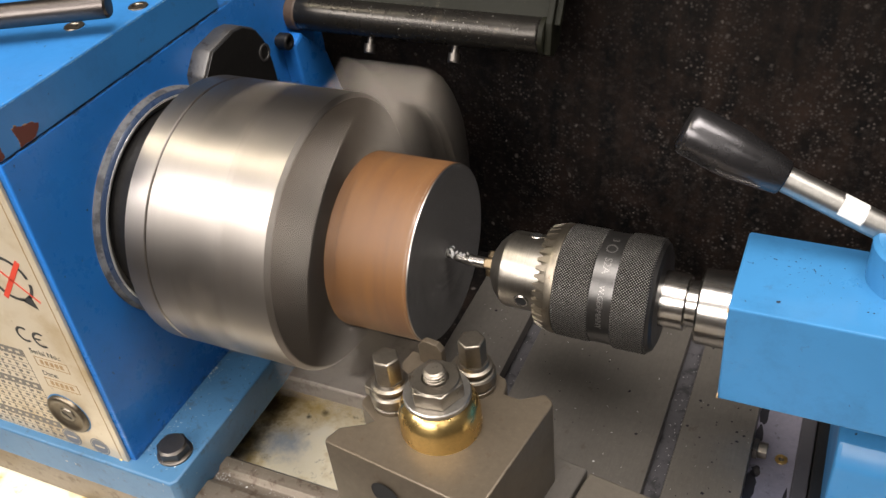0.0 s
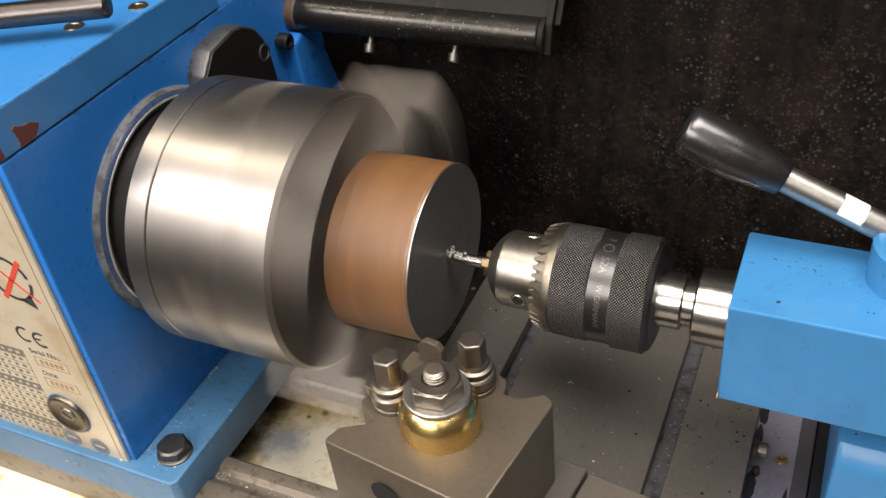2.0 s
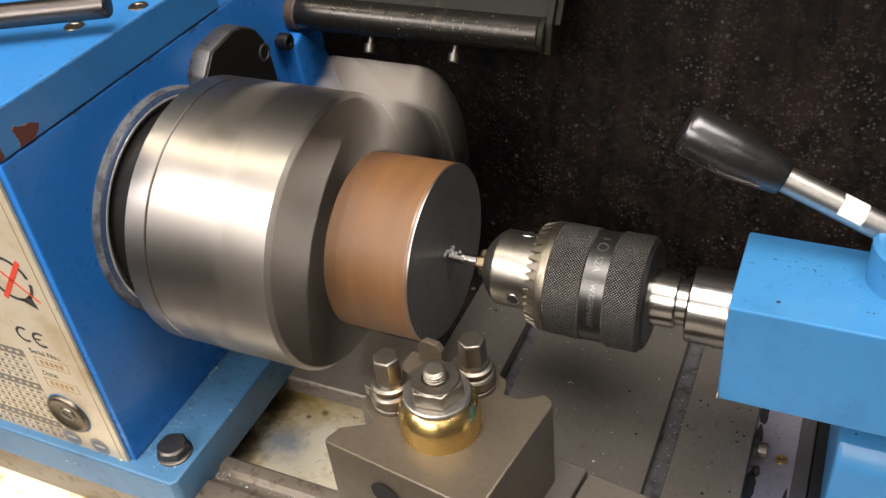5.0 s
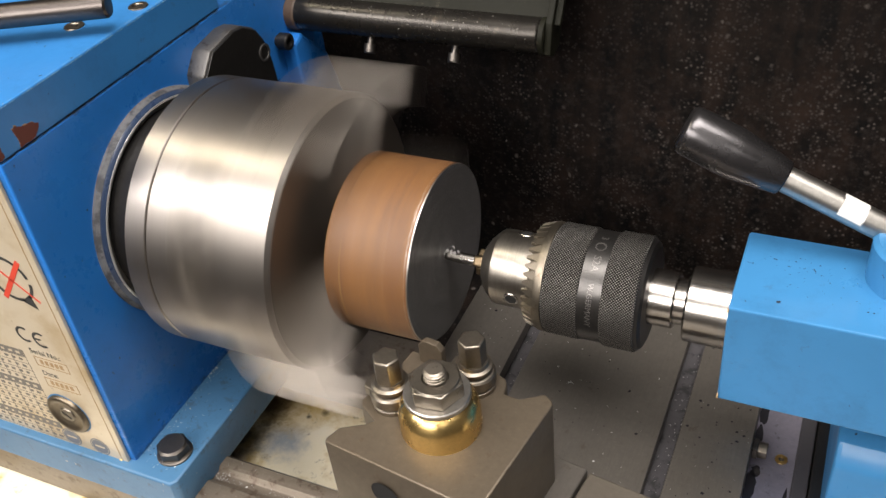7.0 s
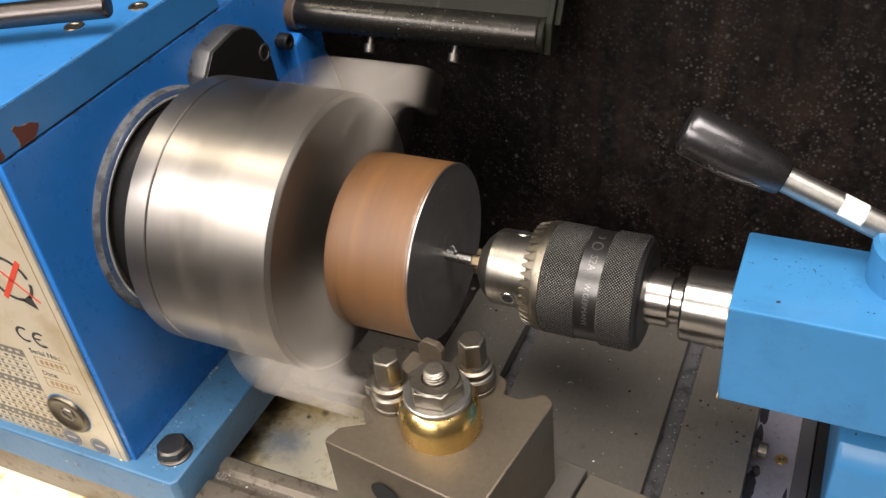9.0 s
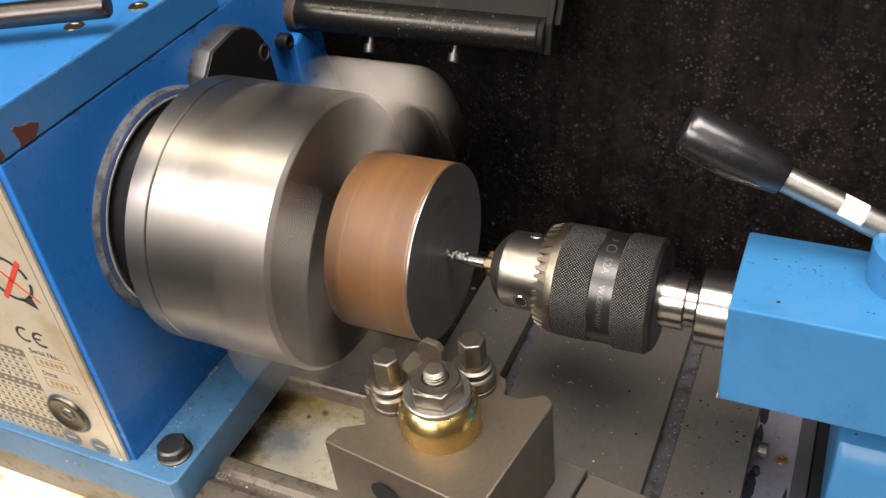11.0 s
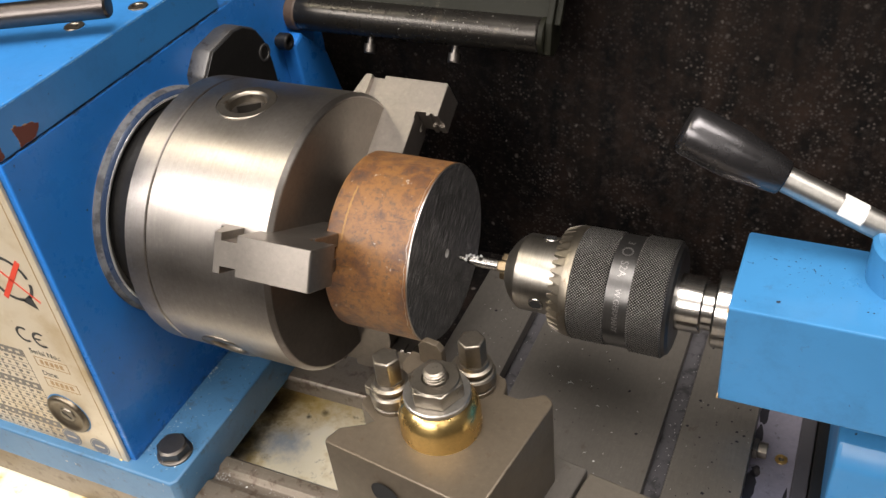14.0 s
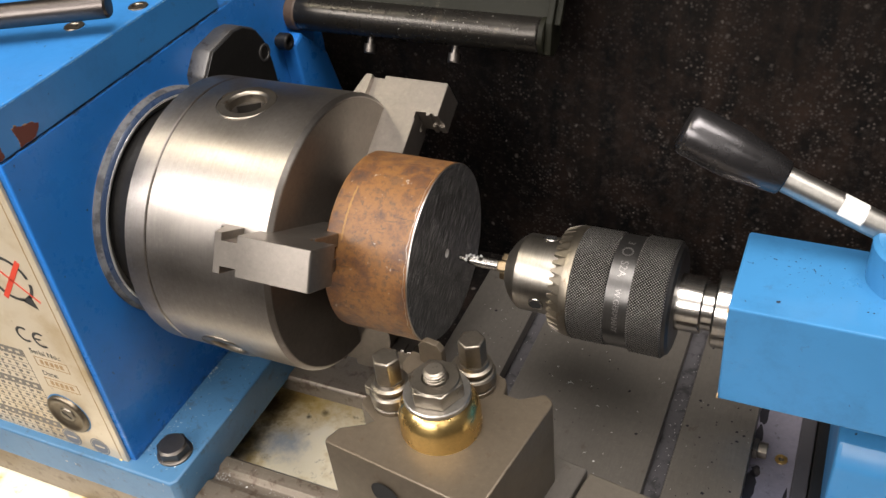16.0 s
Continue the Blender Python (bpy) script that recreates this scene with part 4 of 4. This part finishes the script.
tagged(part("paint_pits", bm, HOLE, tail, "small dark pits in the paint", 0), kind="stuff")
for cx, cz, r in ((120.15, 31.6, 0.9), (120.15, -8.8, 1.1)):
    part("flaked_patch", prism([(-36.95 + r * 1.2 * math.cos(a) + r * 0.3, cz + r * math.sin(a)) for a in (0.2, 1.2, 2.4, 3.4, 4.6, 5.5)], 120.12, 120.6, "x"), PRINT_TAN, tail, "", 0)

# ---- carriage ----
carriage = thing("carriage_saddle", "oily grey cast iron saddle across the bed", "saddle")
part("saddle", box(-18, 156.5, -150, 120, -122.3, -92, 1.5), SADDLE, carriage)
part("wiper", box(151.5, 158, -60, 80, -110, -89.5, 0.8), WIPER, carriage, "black way wiper strip")
sludge_rng = random.Random(61)
for gx, gy, rx, ry in ((135, -6, 2.6, 9), (135.5, -24, 3.6, 7), (134.6, 22, 1.8, 8), (135, 38, 2.4, 7), (136.5, 3, 2.2, 3.4), (149.8, -14, 1.4, 12)):
    blob = [(gx + rx * sludge_rng.uniform(0.6, 1.25) * math.cos(k * 0.42), gy + ry * sludge_rng.uniform(0.7, 1.2) * math.sin(k * 0.42)) for k in range(15)]
    part("oily_grime", prism(blob, -92.1, -91.94, "z"), OIL, carriage, "dark oily grime along the slide", 0)
slide = thing("cross_slide", "grey ground cross slide with two T-slots", "cross slide")
SLIDE_TOP = -75.0
slide_poly = [(-16, -92), (-16, -75), (17, -75), (17, -82), (13.5, -82), (13.5, -88), (29, -88), (29, -82), (25.2, -82), (25.2, -75),
              (95.4, -75), (95.4, -82), (92, -82), (92, -88), (107, -88), (107, -82), (103.2, -82), (103.2, -75), (133.2, -75), (133.2, -92)]
# dark strips laid along the floors of both slots
part("slot_fill", box(92.5, 106.5, -169, 87, -87.9, -84.5), SLOT_FILL, slide, "dark fill with debris in the slot", 0)
part("slot_fill", box(14, 28.5, -169, 87, -87.9, -84.5), SLOT_FILL, slide, "dark fill with debris in the slot", 0)
part("table", prism(slide_poly, -170, 88, "y", 0.35), SLIDE, slide, "", 20)
gib = thing("gib_screw", "small grey hex gib screw beside the cross slide", "screw")
GIB_AT = Matrix.Translation((0, 11.0, -86.5))
part("screw_shank", turned([(133.0, 0), (133.0, 2.0), (135.2, 2.0), (135.2, 0)], 20, GIB_AT), BLACK_STEEL, gib)
part("lock_nut", prism(hexagon(8.4, 0.3), 133.6, 135.6, "x", 0.25, GIB_AT), BOLT_DARK, gib)
part("screw_head", prism(hexagon(6.6, 0.5), 135.6, 139.6, "x", 0.35, GIB_AT), NUT_STEEL, gib)
t = thing("oil_nipple", "brass oil nipple in the saddle", "oil nipple")
part("cup", upright([(-92, 2.7), (-91.4, 2.5), (-91.4, 1.4), (-92.0, 1.2)], 145.8, 13), BRASS, t)
part("ball", upright([(-92, 1.4), (-91.6, 1.0), (-91.3, 0)], 145.8, 13, 20), NUT_STEEL, t)

# ---- tool post on its top slide, both turned by 8.4 degrees ----
POST_AT = pose(0.0360, -0.0876, 0, 0, 0, -8.4)
top_slide = thing("top_slide", "brown grey steel top slide under the tool post", "top slide", at=POST_AT)
part("slide_body", prism([(-14, -95), (-14, 20), (22, 20), (22, 36), (38.5, 36), (38.5, -95)], -75, -42, "z", 0.8), SLIDE, top_slide)
part("slide_wing", prism([(39.2, -95), (39.2, 35.6), (82, 35.6), (82, -95)], -75, -43, "z", 0.8), WING, top_slide)
post = thing("tool_post", "steel quick-change tool post with dovetail flanks", "tool post", at=POST_AT)
post_poly = [(-32.3, -23.8), (-31.6, -25.6), (29.5, -25.6), (30.2, 25.0), (29.0, 26.8), (25.5, 28.4), (18.5, 22.2), (12.5, 22.0), (11.5, 26.0), (9.8, 28.3), (4.3, 30.2), (-8, 30.2), (-12, 22), (-18, 21.8), (-22, 25.8), (-29, 25.8),
             (-29, 18), (-22, 9), (-22, 5), (-30.5, 4), (-31.6, -3.5), (-30.1, -6.0), (-21.8, -9.8), (-23.9, -12.5), (-31.0, -18.0)]
part("block", prism(post_poly, -42, 0, "z", 0.7), POST, post, "oiled steel block")
part("grub_hole", turned([(0, 0), (0.3, 5.2), (0.5, 5.6)], 32, Matrix.Translation((-8, -25.7, -14)) @ TURN_FRONT, closed=False), HOLE, post)
part("collar", upright([(0, 14.2), (7.0, 14.2), (8.8, 14.0), (10.6, 13.4), (12.2, 12.5), (13.4, 11.3), (14.2, 10.0), (14.6, 8.5), (14.6, 0)], 0, 0, 96), BRASS, post, "polished brass collar", 40)
part("washer", upright([(14.4, 11.6), (15.8, 11.6), (16.2, 11.2), (16.2, 0)], 0, 0, 64), BRIGHT, post)
part("nut", prism(hexagon(17.0, 0.25), 16.0, 22.2, "z", 0.6), NUT_STEEL, post, "large steel hex nut")
part("nut_crown", upright([(21.9, 8.5), (22.7, 7.9), (22.7, 4.6), (22.0, 4.1)], 0, 0, 48), NUT_STEEL, post)
stud_profile = []
for k in range(4):
    stud_profile += [(21.7 + k * 1.2, 3.95), (22.0 + k * 1.2, 3.9), (22.45 + k * 1.2, 3.15)]
part("stud", upright([(21.5, 0)] + stud_profile + [(26.4, 3.6), (26.8, 2.9), (26.8, 0)], 0, 0, 48), STUD_STEEL, post, "threaded stud end")
for lx, ly, tw in ((-20.5, 0.5, 0.2), (1.5, 21.0, 0.6)):
    part("cam_collar", upright([(-0.5, 7.2), (1.8, 7.2), (2.3, 6.3), (3.1, 6.3), (3.6, 7.6), (7.2, 7.6), (7.9, 7.0), (8.3, 5.7), (9.0, 5.7), (9.4, 6.7), (10.8, 6.7), (11.3, 5.6), (12.4, 5.0), (12.4, 0)], lx, ly, 48), NUT_STEEL, post, "grooved cam collar")
    lug = [(lx - 9.4, ly - 2.2), (lx - 8.6, ly - 4.2), (lx - 3.0, ly - 5.0), (lx - 2.0, ly + 5.0), (lx - 8.2, ly + 4.4), (lx - 9.4, ly + 2.4)]
    part("cam_lug", prism(lug, 4.0, 8.2, "z", 0.5), NUT_STEEL, post, "flat stop lug of the cam")
    part("cam_hexagon", prism([(lx + p, ly + q) for p, q in hexagon(8.8, tw)], 12.0, 22.8, "z", 0.7), NUT_STEEL, post, "hexagon drive of the locking cam")
tab = [(-23.3, -14), (-13.2, -14), (-13.2, 8.6), (-15.2, 11.0), (-20.6, 11.0), (-23.3, 8.4)]
part("stop_tab", prism(tab, 22.2, 25.0, "y", 0.3), POST, post, "flat steel tab with a rounded top")

# ---- swarf lying about ----
def swarf_field(name, label, spots, seed):
    rng = random.Random(seed)
    bm = bmesh.new()
    for x0, x1, y0, y1, z, count, lo, hi in spots:
        for _ in range(count):
            p = Vector((rng.uniform(x0, x1), rng.uniform(y0, y1), z + 0.08))
            s, a = rng.uniform(lo, hi), rng.uniform(0, 6.28)
            d = Vector((math.cos(a), math.sin(a), 0)) * s
            e = Vector((-math.sin(a), math.cos(a), 0)) * s * rng.uniform(0.3, 0.7)
            h = Vector((0, 0, s * rng.uniform(0.1, 0.6)))
            v = [bm.verts.new(q) for q in (p - d, p + e * 0.5 + h, p + d, p - e + h * 0.3)]
            bm.faces.new((v[0], v[1], v[3]))
            bm.faces.new((v[1], v[2], v[3]))
    return tagged(part(name, bm, SWARF, smooth=0), label, "swarf", kind="stuff")


swarf_field("slide_swarf", "fine bright swarf scattered on the cross slide", [
    (30, 94, -45, 60, -75, 40, 0.2, 0.55), (96, 103, -60, 60, -84.4, 60, 0.2, 0.6), (17, 25, -20, 60, -84.4, 44, 0.15, 0.45), (-10, 20, 0, 60, -75, 40, 0.2, 0.6), (104, 132, -50, 30, -75, 12, 0.2, 0.4)], 3)
swarf_field("foot_swarf", "fine swarf scattered on the blue foot", [
    (-142, -117, -76, 20, -103, 46, 0.12, 0.4), (-142.5, -138, -76, 20, -103, 40, 0.12, 0.45), (-138, -120, -80, -60, -103, 40, 0.15, 0.6), (-143, -140.5, -20, -12, -102.6, 16, 0.4, 1.1), (-142, -136, -62, -50, -103, 14, 0.3, 0.7)], 5)
swarf_field("bed_swarf", "fine swarf lying along the bed ways", [
    (-114, -60, -62, -57, -126, 50, 0.2, 0.6), (-114, -70, -80, -50, -122.5, 24, 0.15, 0.45), (-116, -108, -62, -56, -125.5, 30, 0.3, 0.8)], 7)
swarf_field("shield_swarf", "fine chips on the smoked shield", [(-120, 0, 122, 127, 49.5, 40, 0.2, 0.6)], 9)


dirt_rng = random.Random(53)
bm = bmesh.new()
for _ in range(150):
    x, y = dirt_rng.choice(((28, 94), (104, 132), (108, 132), (-10, 16))), (-60, 75)
    x, y, r = dirt_rng.uniform(*x), dirt_rng.uniform(*y), dirt_rng.choice((0.15, 0.2, 0.28, 0.45, 0.7))
    bm.faces.new([bm.verts.new((x + r * dirt_rng.uniform(0.6, 1.3) * math.cos(q), y + r * dirt_rng.uniform(0.6, 1.3) * math.sin(q), -74.96)) for q in (0.2, 1.1, 2.2, 3.3, 4.2, 5.3)])
tagged(part("oil_specks", bm, OIL, smooth=0), "dark oily specks on the cross slide", "oil specks", kind="stuff")
bm = bmesh.new()
for _ in range(110):
    x, y = (dirt_rng.uniform(-142.6, -117.5), dirt_rng.uniform(-82, 30)) if dirt_rng.random() < 0.6 else (-142.7 + dirt_rng.expovariate(0.5), dirt_rng.uniform(-78, 30))
    r = dirt_rng.choice((0.08, 0.12, 0.16, 0.22, 0.4))
    if x < -117.5:
        bm.faces.new([bm.verts.new((x + r * dirt_rng.uniform(0.6, 1.3) * math.cos(q), y + r * dirt_rng.uniform(0.6, 1.3) * math.sin(q), -102.94)) for q in (0.2, 1.1, 2.2, 3.3, 4.2, 5.3)])
tagged(part("foot_dirt", bm, OIL, smooth=0), "dark oily dirt on the blue foot", "dirt", kind="stuff")
bm = bmesh.new()
for _ in range(80):
    x, a = dirt_rng.triangular(-132, -2, -40), radians(dirt_rng.uniform(95, 215))
    r, w = 9.5, dirt_rng.choice((0.1, 0.14, 0.2, 0.34))
    base = Vector((x, 125 + r * math.cos(a), 42.3 + r * math.sin(a)))
    u, v = Vector((1, 0, 0)), Vector((0, -math.sin(a), math.cos(a)))
    bm.faces.new([bm.verts.new(base + u * w * dirt_rng.uniform(0.5, 1.2) * math.cos(q) + v * w * dirt_rng.uniform(0.5, 1.2) * math.sin(q)) for q in (0.2, 1.4, 2.7, 3.9, 5.1)])
tagged(part("rod_swarf", bm, plain("dull_chip", (0.34, 0.32, 0.29), 0.5, 0.3), smooth=0), "fine chips sticking to the guard rod", "swarf", kind="stuff")


def falling_chip(k, size):
    """A small curled ribbon of bright steel."""
    rng = random.Random(40 + k)
    t = thing("metal_chip", "small bright curl of drilled steel", "metal chip", "falling chips")
    bm = bmesh.new()
    n, turn, rise = 6, rng.uniform(0.25, 0.6), rng.uniform(0.08, 0.25)
    pts = [Vector((size * 0.5 * math.cos(i * turn), size * 0.5 * math.sin(i * turn), i * rise * size * 0.4)) for i in range(n)]
    for p, q in zip(pts, pts[1:]):
        w = Vector((0.2, 0.25, rng.uniform(0.05, 0.25))) * size * rng.uniform(0.5, 0.9)
        bm.faces.new([bm.verts.new(c) for c in (p, q, q + w, p + w)])
    part("ribbon", bm, SWARF, t, smooth=0)
    return t


# moment of the fall and resting place on the cross slide
FALLS = [(0.72, 51.3, 10.6, 3.2), (5.1, 42.7, 20.4, 2.0), (6.0, 54.6, 15.8, 1.2), (9.7, 90.3, 26.6, 2.0), (10.0, 59.4, 13.3, 1.3), (10.3, 40.2, 13.7, 1.1), (10.7, 65.9, 1.9, 1.4), (10.9, 68.4, -25.5, 1.3)]
CHIPS = [falling_chip(k, f[3]) for k, f in enumerate(FALLS)]


# ---- what moves ----
# angle of the chuck at given moments; at speed it turns about 82 degrees in each thirtieth of a second
SPIN = [(0.0, 19), (0.5, 13), (1.0, 18), (1.5, 3), (2.0, 13), (2.5, -8), (3.0, 1), (3.5, -11), (4.0, -11), (6.5, 86), (7.0, 89), (7.5, 79),
        (8.0, 83), (8.5, 76), (9.0, 78), (11.5, 69), (12.0, 69), (12.5, 67), (13.0, 67), (13.3, 68)]
# how far it still turns in each tenth of a second once the motor is off
RUN_OUT = [175, 165, 50, 70, 74, 24, 5]


def spin_rows():
    rows, angle = [(0, SPIN[0][1])], SPIN[0][1]
    for (t0, _), (t1, c) in zip(SPIN, SPIN[1:]):
        n = round((t1 - t0) * FPS)
        step = 82.0 * n
        step += (c - (angle + step) + 60) % 120 - 60
        first = rows[-1][0]
        rows += [(first + k, angle + step * k / n) for k in range(1, n + 1)]
        angle += step
    speeds = [72] + [(p + q) / 6 for p, q in zip(RUN_OUT, RUN_OUT[1:])] + [0]
    for s, v0, v1 in zip(RUN_OUT, speeds, speeds[1:]):
        first = rows[-1][0]
        for k in (1, 2, 3):
            u = k / 3
            rows.append((first + k, angle + s * (3 * u * u - 2 * u ** 3) + 3 * v0 * (u - 2 * u * u + u ** 3) + 3 * v1 * (u ** 3 - u * u)))
        angle += s
    rows.append((480, angle))
    return [(k / FPS, a) for k, a in rows]


FEED = [(0.0, -6.1), (0.5, -6.45), (1.0, -6.75), (2.0, -7.3), (3.0, -7.75), (3.5, -8.1), (4.0, -8.75), (6.5, -10.15), (7.0, -10.4), (8.0, -11.1), (8.5, -11.3), (9.0, -11.7), (9.6, -11.9),
        (11.3, -4.2), (11.5, -2.8), (12.0, -0.15), (12.2, 0.0), (16.0, 0.0)]


def motions():
    turns = [(t, pose(0, 0, 0, a, 0, 0)) for t, a in spin_rows()]
    walk(chuck, turns)
    walk(work, turns)
    slides = [(t, pose(d * 0.001, -0.0005, -0.0005)) for t, d in FEED]
    walk(dchuck, slides)
    walk(drill, slides)
    walk(quill, slides)
    for k, (chip, (t, x, y, size)) in enumerate(zip(CHIPS, FALLS)):
        a = 50 * k
        start = pose(0.0015 + 0.0006 * (k % 3), -0.002 + 0.0012 * (k % 4), 0.0016 + 0.0005 * (k % 2), a, 20, a)
        half = pose(x * 0.0006, y * 0.0006 - 0.002, -0.022, a + 60, 30, a + 40)
        rest = pose(x * 0.001, y * 0.001, -0.0749, 0, 0, a + 80)
        walk(chip, [(0.0, start), (t, start), (t + 0.07, half), (t + 0.17, rest), (16.0, rest)])


motions()
